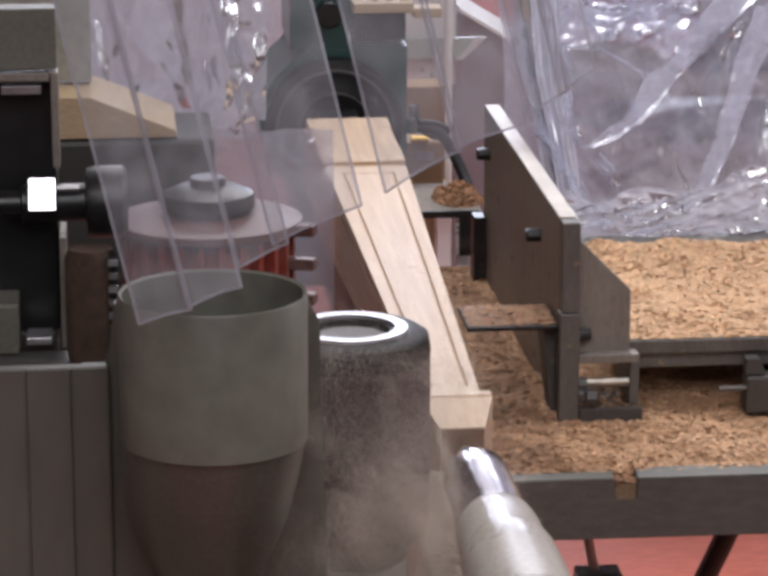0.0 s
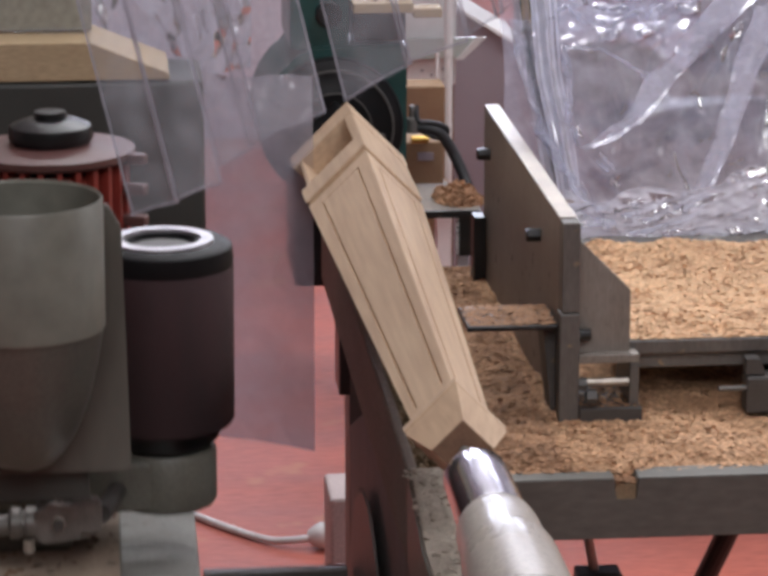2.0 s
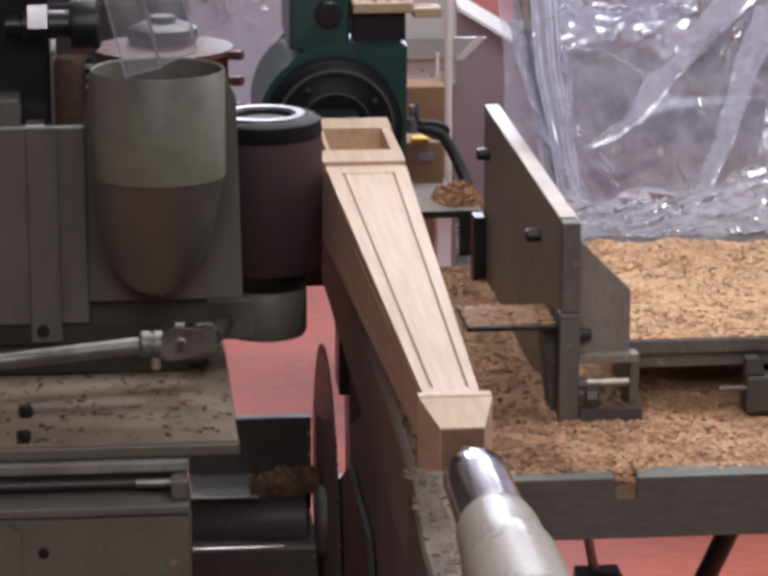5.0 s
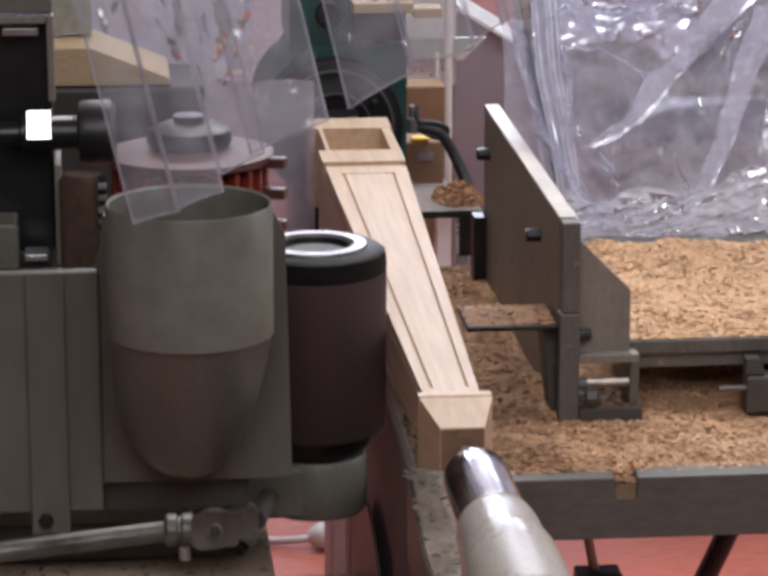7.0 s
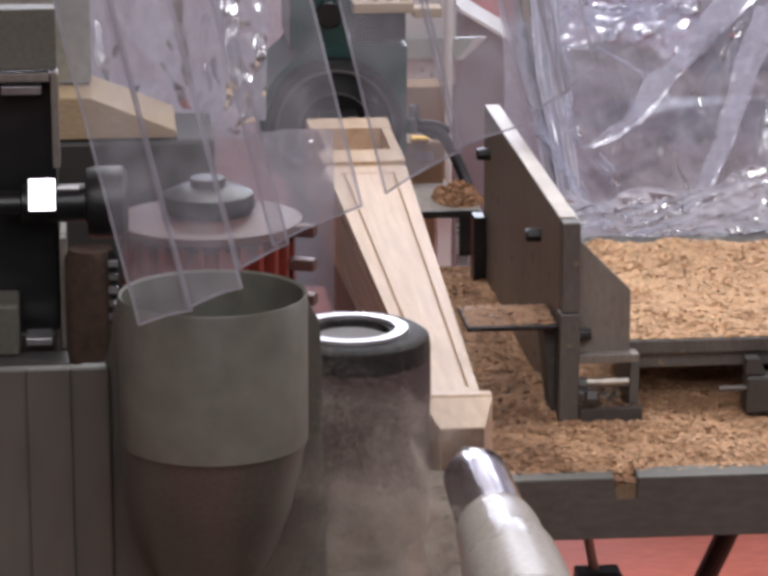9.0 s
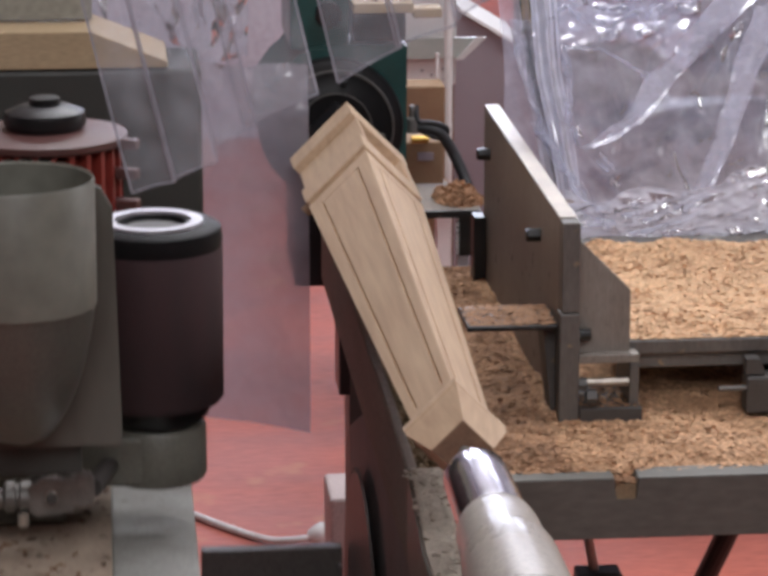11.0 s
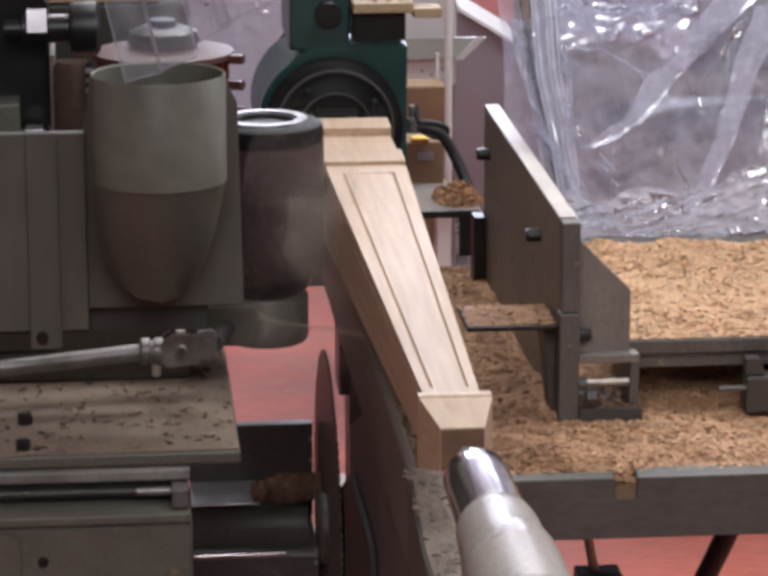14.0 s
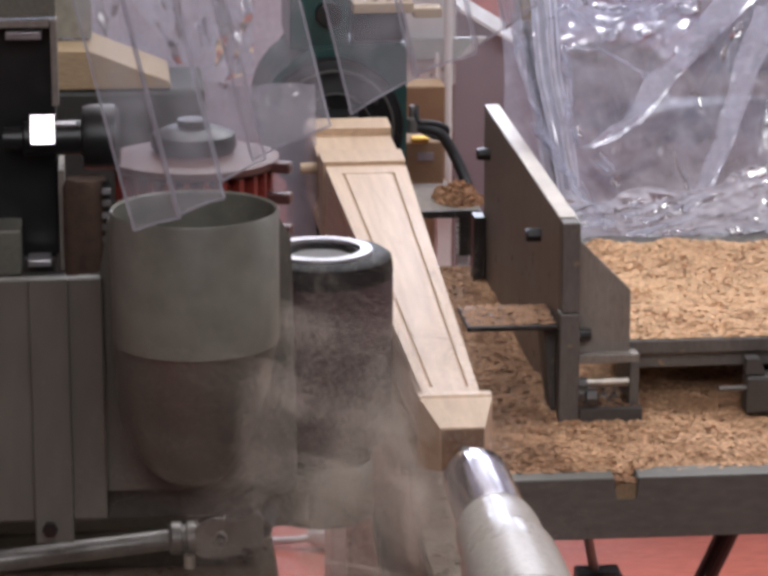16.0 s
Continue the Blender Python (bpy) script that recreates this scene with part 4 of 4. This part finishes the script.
    tagged(hp, "brown loose chips", kind="stuff")
    # rear housing under a plank, dark panel, crinkled side sheet
    part("rear_housing", box(-0.45, 0.118, 4.44, 4.6, 0.80, 1.177, 0.006), HOUSING, c, "dark grey-green housing")
    part("plank", extrude([(-0.45, 1.179), (0.076, 1.179), (0.074, 1.187), (-0.022, 1.226), (-0.45, 1.228)], 0.15, "y", 4.44, 0.001), PLYWOOD, c, "pale plank with a tapered end")
    part("back_panel", box(-0.45, -0.020, 4.52, 4.55, 1.230, 1.405), WALL_DARK, c, "dark olive panel")
    part("panel_trim", box(-0.45, -0.020, 4.515, 4.55, 1.406, 1.414), RING, c)
    def sheet(u, v):
        z = 0.680 - 0.060 * u + (0.475 + 0.045 * u + 0.006 * noise.noise(Vector((u * 5, 2, 6)))) * v
        x = -0.04 + 0.309 * u
        y = 4.64 + 0.015 * noise.noise(Vector((x * 8, z * 6, 1)))
        w = 0.12 + 0.88 * min(1, max(0, v - 0.86) * 5)
        q = Vector((x * 22, z * 20, 3))
        y += 0.022 * w * (1 - 2.2 * abs(noise.noise(q))) + 0.008 * w * noise.noise(q * 2.7)
        return x, y, z
    part("side_sheet", crumple(80, 160, sheet), SHEET, c, "clear crinkled plastic side sheet", True)
    def inner(u, v):
        x, z = -0.035 + 0.225 * u + 0.01 * v, 1.145 + 0.445 * v
        q = Vector((x * 26 + 9, z * 17, 8))
        return x, 4.665 + 0.014 * (1 - 2.2 * abs(noise.noise(q))) + 0.006 * noise.noise(q * 2.9) + 0.02 * math.sin(x * 40), z
    part("folded_film", crumple(120, 90, inner), FOLDED, c, "bunched clear film", True)
    cells = ((0.0182, 1.2729, 0.0572, 1.2832), (0.0547, 1.2833, 0.0949, 1.2984), (0.0933, 1.3142, 0.1298, 1.3321), (0.1189, 1.3305, 0.1852, 1.3588),
             (0.2027, 1.3696, 0.2591, 1.4010), (0.2554, 1.4011, 0.3089, 1.4185), (0.3092, 1.4247, 0.3389, 1.4444), (0.3335, 1.4390, 0.3594, 1.4587))
    curtain = part("curtain_rail", rod((-0.10, 3.357, 1.678), (0.30, 3.357, 1.886), 0.010), STEEL, c)
    part("curtain_arm", rod((-0.40, 3.72, 1.62), (-0.10, 3.357, 1.678), 0.012), STEEL, c)
    part("curtain_post", rod((-0.40, 3.72, 0.80), (-0.40, 3.72, 1.62), 0.014), STEEL, c)
    part("sheet_rail", rod((-0.32, 4.655, 1.62), (0.28, 4.655, 1.62), 0.008), STEEL, c)
    part("sheet_post", rod((-0.32, 4.655, 0.0), (-0.32, 4.655, 1.62), 0.010), STEEL, c)
    for k, cell in enumerate(cells):
        plastic_strip(*cell, 3.30 + 0.006 * (k % 2), curtain)
    return c


CARRIAGE = carriage()


def tool_slide():
    t = tagged(base("tool_slide"), "sanding tool slide with a grey pipe scoop and abrasive drum", "tool slide")
    tb = part("slide_table", box(-0.60, 0.020, 3.42, 3.86, 0.8025, 0.818, 0.003), CASTING, t, "grey slide table")
    part("table_dust", box(-0.60, 0.018, 3.423, 3.857, 0.8185, 0.8205), DUST_TABLE, tb, "brown dust and chips")
    for y in (3.44, 3.541):
        part("bolt", lathe([(0.0, 0.833), (0.007, 0.833), (0.0085, 0.830), (0.0085, 0.820)], (-0.2295, y, 0), "z", 8), BLACK, tb)
    fl = flakes("chip_litter", 420, lambda q: (q.uniform(-0.45, 0.015), q.uniform(3.43, 3.85), 0.8215), 0.008, 51, DARK_FLAKE, t)
    tagged(fl, "dark chips strewn on the table", kind="stuff")
    d = (0.069, 3.755, 0)
    drum = part("drum", lathe([(0.0, 0.945), (0.069, 0.945), (0.0725, 0.950), (0.0735, 1.112), (0.0715, 1.116)], d, "z", 72), SLEEVE, t, "worn dark red abrasive sleeve", True)
    part("cap", lathe([(0.0, 1.114), (0.0725, 1.114), (0.0738, 1.120), (0.0720, 1.134), (0.066, 1.138), (0.036, 1.138), (0.034, 1.132), (0.0, 1.132)], d, "z", 72), RUBBER, drum, "black rubber cap", True)
    part("clamp_ring", lathe([(0.040, 1.138), (0.0535, 1.138), (0.053, 1.1415), (0.0405, 1.1415)], d, "z", 56, closed=True), RING, drum, "shiny aluminium ring")
    part("hub_plate", lathe([(0.0, 1.1335), (0.030, 1.1335), (0.033, 1.132)], d, "z", 32), DARK, drum)
    part("neck", lathe([(0.046, 0.92), (0.056, 0.93), (0.060, 0.9445)], d, "z", 40), BLACK, t, smooth=True)
    part("arm_head", lathe([(0.0, 0.858), (0.050, 0.858), (0.053, 0.863), (0.053, 0.915), (0.050, 0.919), (0.0, 0.919)], d, "z", 40), CASTING, t, smooth=True)
    part("arm", box(-0.30, 0.066, 3.705, 3.805, 0.862, 0.916, 0.004), CASTING, t)
    part("arm_stand", box(-0.30, -0.03, 3.71, 3.80, 0.8215, 0.861, 0.003), CASTING, t)
    p = (-0.066, 3.475, 0)
    pipe = part("pipe", lathe([(0.0765, 1.128), (0.0770, 1.249), (0.0757, 1.251), (0.0735, 1.249), (0.0730, 1.128)], p, "z", 72, closed=True), PVC, t, "grey plastic pipe", True)
    # the scoop: the lower end is cut aslant and closes on to the plate behind
    bm = bmesh.new()
    rings = []
    for i in range(17):
        f = i / 16
        z = 1.130 - 0.161 * f
        r = 0.0742 * math.sqrt(max(0.0, 1 - f ** 2.9)) + 0.0012
        rings.append([bm.verts.new((p[0] + r * math.cos(g) * (1 - 0.30 * f * (math.cos(g) > 0)), p[1] + 0.050 * f + r * math.sin(g) * (1 - 0.25 * f), z)) for g in [2 * math.pi * k / 48 for k in range(48)]])
    for a, b in zip(rings, rings[1:]):
        for k in range(48):
            bm.faces.new((a[k], a[(k + 1) % 48], b[(k + 1) % 48], b[k]))
    bm.faces.new(rings[-1])
    part("scoop", bm, PVC_DARK, pipe, "darker dusty scoop", True)
    part("back_plate", extrude([(-0.175, 0.955), (0.032, 0.955), (0.027, 1.20), (0.015, 1.222), (-0.145, 1.222), (-0.152, 1.168), (-0.175, 1.168)], 0.010, "y", 3.558, 0.0015), PANEL, t)
    pn = part("front_panel", box(-0.60, -0.151, 3.545, 3.5575, 0.932, 1.170, 0.002), PANEL, t)
    part("seam_plate", box(-0.2195, -0.1830, 3.538, 3.544, 0.912, 1.1715, 0.0015), PANEL, pn)
    part("bolt", lathe([(0.0, -0.007), (0.006, -0.007), (0.0075, -0.005), (0.0075, 0.0)], (-0.206, 3.538, 0.927), "y", 6), BLACK, pn)
    part("foot_rail", box(-0.60, -0.01, 3.575, 3.60, 0.921, 0.9545, 0.002), HOUSING, t)
    part("foot_post", box(-0.32, -0.28, 3.56, 3.60, 0.8215, 0.9205, 0.002), DARK, t)
    m = (-0.048, 4.08, 0)
    motor = part("motor", lathe([(0.0, 0.8215), (0.070, 0.8215), (0.072, 0.83), (0.072, 1.150), (0.0, 1.150)], m, "z", 40), RED, t, "red enamelled motor", True)
    part("flange", lathe([(0.0, 1.160), (0.092, 1.160), (0.095, 1.163), (0.095, 1.170), (0.06, 1.176), (0.0, 1.177)], m, "z", 48), RED_TOP, motor, "dusty pink top flange", True)
    for k in range(26):
        g = 2 * math.pi * k / 26
        q = Matrix.Translation(m) @ Matrix.Rotation(g, 4, "Z")
        bm = box(0.071, 0.088, -0.003, 0.003, 1.02, 1.1595)
        bm.transform(q)
        part("cooling_fin", bm, RED, motor)
    for z in (1.163, 1.128, 1.092):
        bm = box(0.078, 0.113, -0.008, 0.008, z - 0.006, z + 0.006, 0.002)
        bm.transform(Matrix.Translation(m) @ Matrix.Rotation(-0.35, 4, "Z"))
        part("ear", bm, RED_TOP, motor)
    part("knob", lathe([(0.044, 1.1765), (0.048, 1.183), (0.046, 1.196), (0.030, 1.203), (0.018, 1.204), (0.018, 1.212), (0.0, 1.213)], m, "z", 24), BLACK, motor, "glossy black knob", True)
    # drive rod with its universal joint
    j = part("joint", lathe([(0.0, -0.092), (0.013, -0.092), (0.0165, -0.089), (0.0165, -0.080), (0.0135, -0.0785), (0.0135, -0.0755), (0.0165, -0.074), (0.0165, -0.064), (0.011, -0.060), (0.0, -0.060)], (0, 3.632, 0.880), "x", 20), JOINT, t, "dusty steel universal joint", True)
    part("drive_rod", rod((-0.70, 3.55, 0.846), (-0.09, 3.632, 0.879), 0.0105, 18), JOINT, j, smooth=True)
    for dy in (-0.017, 0.011):
        fork = part("fork", extrude([(-0.066, 0.868), (-0.058, 0.862), (-0.020, 0.866), (-0.018, 0.902), (-0.050, 0.905), (-0.066, 0.895)], 0.006, "y", 3.632 + dy, 0.0015), JOINT, j)
        part("eye", lathe([(0.0, -0.003), (0.0065, -0.003), (0.008, 0.0), (0.008, 0.003)], (-0.042, 3.632 + dy, 0.884), "y", 16), BRIGHT, fork)
    part("cross", rod((-0.042, 3.606, 0.884), (-0.042, 3.654, 0.884), 0.0055), DARK, j)
    part("cross", rod((-0.042, 3.632, 0.866), (-0.042, 3.632, 0.9055), 0.006), BRIGHT, j)
    part("yoke", extrude([(-0.034, 0.872), (-0.004, 0.868), (0.002, 0.874), (0.002, 0.900), (-0.006, 0.906), (-0.034, 0.900)], 0.021, "y", 3.622, 0.003), JOINT, j)
    part("set_screw", rod((-0.072, 3.622, 0.852), (-0.072, 3.622, 0.866), 0.006), BRIGHT, j)
    part("set_screw", rod((-0.026, 3.632, 0.900), (-0.026, 3.632, 0.911), 0.005), JOINT, j)
    part("stub", rod((0.0, 3.633, 0.886), (0.02, 3.72, 0.886), 0.010), DARK, j)
    # drive head
    g = part("gear_case", box(-0.60, -0.196, 3.90, 3.98, 1.105, 1.355, 0.003), BLACK, t, "black gear case")
    part("case_rim", box(-0.199, -0.192, 3.87, 3.899, 1.270, 1.360, 0.001), PLATE, g)
    part("case_rim", box(-0.60, -0.200, 3.87, 3.899, 1.352, 1.360, 0.001), PLATE, g)
    part("cover_plate", box(-0.60, -0.193, 3.87, 3.90, 1.363, 1.42, 0.001), CASTING, g)
    part("guard", box(-0.195, -0.189, 3.86, 3.96, 1.098, 1.205, 0.001), PLATE, g)
    part("lower_box", box(-0.60, -0.234, 3.84, 3.899, 1.098, 1.147, 0.003), CASTING, g)
    part("stud", box(-0.228, -0.204, 3.845, 3.88, 1.106, 1.113, 0.001), RING, g)
    part("stud", box(-0.245, -0.208, 3.88, 3.899, 1.338, 1.346, 0.001), RING, g)
    part("shaft", lathe([(0.0, -0.25), (0.012, -0.25), (0.012, -0.23), (0.018, -0.228), (0.018, -0.17), (0.032, -0.168), (0.034, -0.16), (0.034, -0.135), (0.028, -0.13), (0.0, -0.13)], (0, 3.865, 1.238), "x", 32), BLACK, g, smooth=True)
    bm = box(-0.013, 0.013, -0.002, 0.002, -0.016, 0.016, 0.001)
    bm.transform(Matrix.Translation((-0.209, 3.838, 1.252)) @ Matrix.Rotation(radians(-26), 4, "X"))
    part("polished_nut", bm, CHROME, g, "mirror bright nut")
    part("pin", rod((-0.198, 3.845, 1.256), (-0.175, 3.845, 1.256), 0.003), RING, g)
    part("brush", lathe([(0.0, 1.098), (0.022, 1.098), (0.024, 1.11), (0.024, 1.195), (0.020, 1.205), (0.0, 1.205)], (-0.166, 3.82, 0), "z", 28), BRISTLE, t, "brown bristle brush", True)
    belt = part("toothed_belt", box(-0.148, -0.142, 3.80, 3.812, 1.10, 1.205), BLACK, t, "black toothed belt")
    for k in range(8):
        part("tooth", box(-0.150, -0.141, 3.793, 3.7995, 1.106 + 0.0125 * k, 1.111 + 0.0125 * k), RING if k % 2 else STEEL, belt)
    part("belt_bracket", box(-0.30, -0.13, 3.81, 3.86, 1.085, 1.097, 0.002), DARK, t)
    part("back_column", box(-0.50, -0.20, 3.90, 4.0, 0.8215, 1.104, 0.003), DARK, t)
    return t


TOOL = tool_slide()


def dust_cloud(name, count, wide, seed, label, grain=1.0):
    """Fine sanding dust thrown off the drum: a loose swarm of specks, denser in the middle."""
    rng = np.random.default_rng(seed)
    f = rng.random(count)
    x, y, z = rng.normal(0, 0.026 + 0.022 * f), rng.normal(0, 0.03, count), 0.07 - 0.19 * f + rng.normal(0, 0.026, count)
    x, y, z = x * wide, y * wide, z * wide
    def billow(a, b, k):
        return np.sin(a * 19 + 2.1 * np.sin(b * 23 + k)) * np.cos(b * 16 + 1.7 * np.sin(a * 27 - k))
    x, z = x + 0.022 * wide * billow(x, z, 1.0) + 0.03 * f, z + 0.022 * wide * billow(z, x + y, 4.0)
    a, b, d = rng.uniform(0, 6.28, count), rng.uniform(0, 6.28, count), grain * rng.uniform(0.00015, 0.00032, count)
    ca, sa, cb, sb = d * np.cos(a), d * np.sin(a), np.cos(b), np.sin(b)
    p = np.stack((x, y, z), 1)
    u, v = np.stack((ca, sa * sb, sa * cb), 1), np.stack((-sa, ca * sb, ca * cb), 1)
    pts = np.stack((p + u, p + v, p - u), 1).reshape(-1, 3)
    data = bpy.data.meshes.new(name)
    data.from_pydata(pts, [], np.arange(3 * count).reshape(-1, 3))
    data.materials.append(DUST)
    return tagged(new(name, data), label, "dust", kind="stuff")


CLOUD = dust_cloud("dust_cloud", 300000, 1.3, 77, "cloud of fine brown sanding dust beside the drum", 1.35)
HAZE = dust_cloud("dust_haze", 800000, 2.3, 78, "wide thin haze of sanding dust over the tailstock", 1.4)
SPREAD = ((0, 0.20, 2.40, 0.97), (0.3, 0.19, 2.40, 0.90), (0.6, 0.19, 2.42, 0.60), (8.5, 0.19, 2.42, 0.58), (8.8, 0.19, 2.40, 0.84), (9.0, 0.19, 2.40, 0.93), (9.2, 0.19, 2.40, 0.95), (9.7, 0.19, 2.42, 0.60), (14.0, 0.20, 2.72, 0.56), (14.6, 0.225, 2.75, 0.68), (15.0, 0.235, 2.72, 0.78),
          (15.5, 0.235, 2.68, 0.88), (16.0, 0.200, 2.51, 0.965))
DRIFT = ((0, 0.231, 2.38, 1.01), (0.2, 0.225, 2.37, 0.98), (0.4, 0.215, 2.37, 0.86), (0.7, 0.21, 2.38, 0.58), (8.5, 0.21, 2.38, 0.58), (8.75, 0.21, 2.38, 0.86), (9.0, 0.21, 2.38, 1.0), (9.2, 0.21, 2.38, 0.99),
         (9.5, 0.215, 2.38, 0.58), (10.5, 0.20, 2.6, 0.30), (12.6, 0.20, 3.62, 0.30), (13.1, 0.215, 3.60, 0.62), (13.5, 0.239, 3.55, 0.99), (14.0, 0.242, 3.42, 1.01), (14.5, 0.255, 3.25, 1.025), (15.0, 0.265, 3.05, 0.99),
         (15.5, 0.258, 2.85, 0.985), (16.0, 0.240, 2.65, 0.98))

# travel of the carriage along the bed (y) and of the tool across it (x)
TRAVEL = ((0, -1.196), (0.5, -1.201), (1.5, -1.206), (1.6, -1.166), (1.8, -1.004), (2.0, -0.837), (2.5, -0.437), (2.8, -0.178), (3.0, -0.049), (3.2, -0.009), (3.5, 0), (4.2, 0), (4.4, -0.016),
          (4.6, -0.071), (5.1, -0.218), (5.6, -0.39), (6.1, -0.556), (6.3, -0.621), (6.5, -0.686), (7.0, -0.872), (7.5, -1.024), (8.0, -1.11), (8.5, -1.149), (9.0, -1.198), (9.2, -1.201),
          (10.4, -1.206), (10.5, -1.166), (10.7, -1.004), (10.9, -0.837), (11.3, -0.514), (11.5, -0.367), (11.8, -0.119), (12.0, -0.016), (12.2, 0), (13.0, 0), (13.2, -0.011), (13.5, -0.071), (14.0, -0.218), (14.5, -0.39),
          (15.0, -0.556), (15.5, -0.734), (16.0, -0.897))
CROSS = ((0, 0.145), (0.3, 0.146), (0.4, 0.139), (0.5, 0.130), (0.6, 0.081), (0.7, 0.076), (0.9, 0.072), (1.0, 0.028), (1.1, 0.014), (1.2, -0.019), (1.5, -0.020), (2.5, -0.018), (3.0, -0.020), (3.4, -0.015),
         (3.5, 0.0), (3.6, 0.044), (3.9, 0.052), (4.0, 0.092), (4.2, 0.125), (5.1, 0.121), (5.6, 0.126), (6.3, 0.1285), (7.0, 0.136), (7.5, 0.141), (8.5, 0.143), (9.0, 0.145), (9.2, 0.145), (9.3, 0.139), (9.4, 0.130),
         (9.5, 0.081), (9.8, 0.072), (9.9, 0.028), (10.1, -0.019), (11.3, -0.029), (12.0, -0.028), (12.3, -0.015), (12.5, 0.038), (12.8, 0.055), (13.0, 0.0964), (13.3, 0.119), (13.5, 0.1207), (14.0, 0.121), (14.5, 0.126), (15.0, 0.130),
         (15.5, 0.1356), (16.0, 0.140))
TURN = ((0, 0), (1.6, 0), (1.7, 25), (1.8, 44), (1.9, 45), (2.4, 45), (2.5, 46), (2.57, 82), (2.6, 90), (10.5, 90), (10.6, 115), (10.7, 134), (10.8, 135), (11.3, 135), (11.4, 139), (11.47, 174), (11.5, 180), (16, 180))


def along(table, t):
    for (a, x), (b, y) in zip(table, table[1:]):
        if a <= t <= b:
            return x + (y - x) * (t - a) / (b - a)
    return table[-1][1]


def motions():
    walk(CARRIAGE, [(t, pose(0, s, 0)) for t, s in TRAVEL])
    times = sorted({t for t, _ in TRAVEL} | {t for t, _ in CROSS})
    walk(TOOL, [(t, pose(along(CROSS, t), along(TRAVEL, t), 0)) for t in times])
    walk(CLOUD, [(t, pose(x, y, z)) for t, x, y, z in DRIFT])
    walk(HAZE, [(t, pose(x, y, z)) for t, x, y, z in SPREAD])
    walk(POST, [(t, pose(AX, 0, AZ, 0, a, 0)) for t, a in TURN])
    walk(CHUCK, [(t, pose(AX, 0, AZ, 0, a, 0)) for t, a in TURN])


motions()
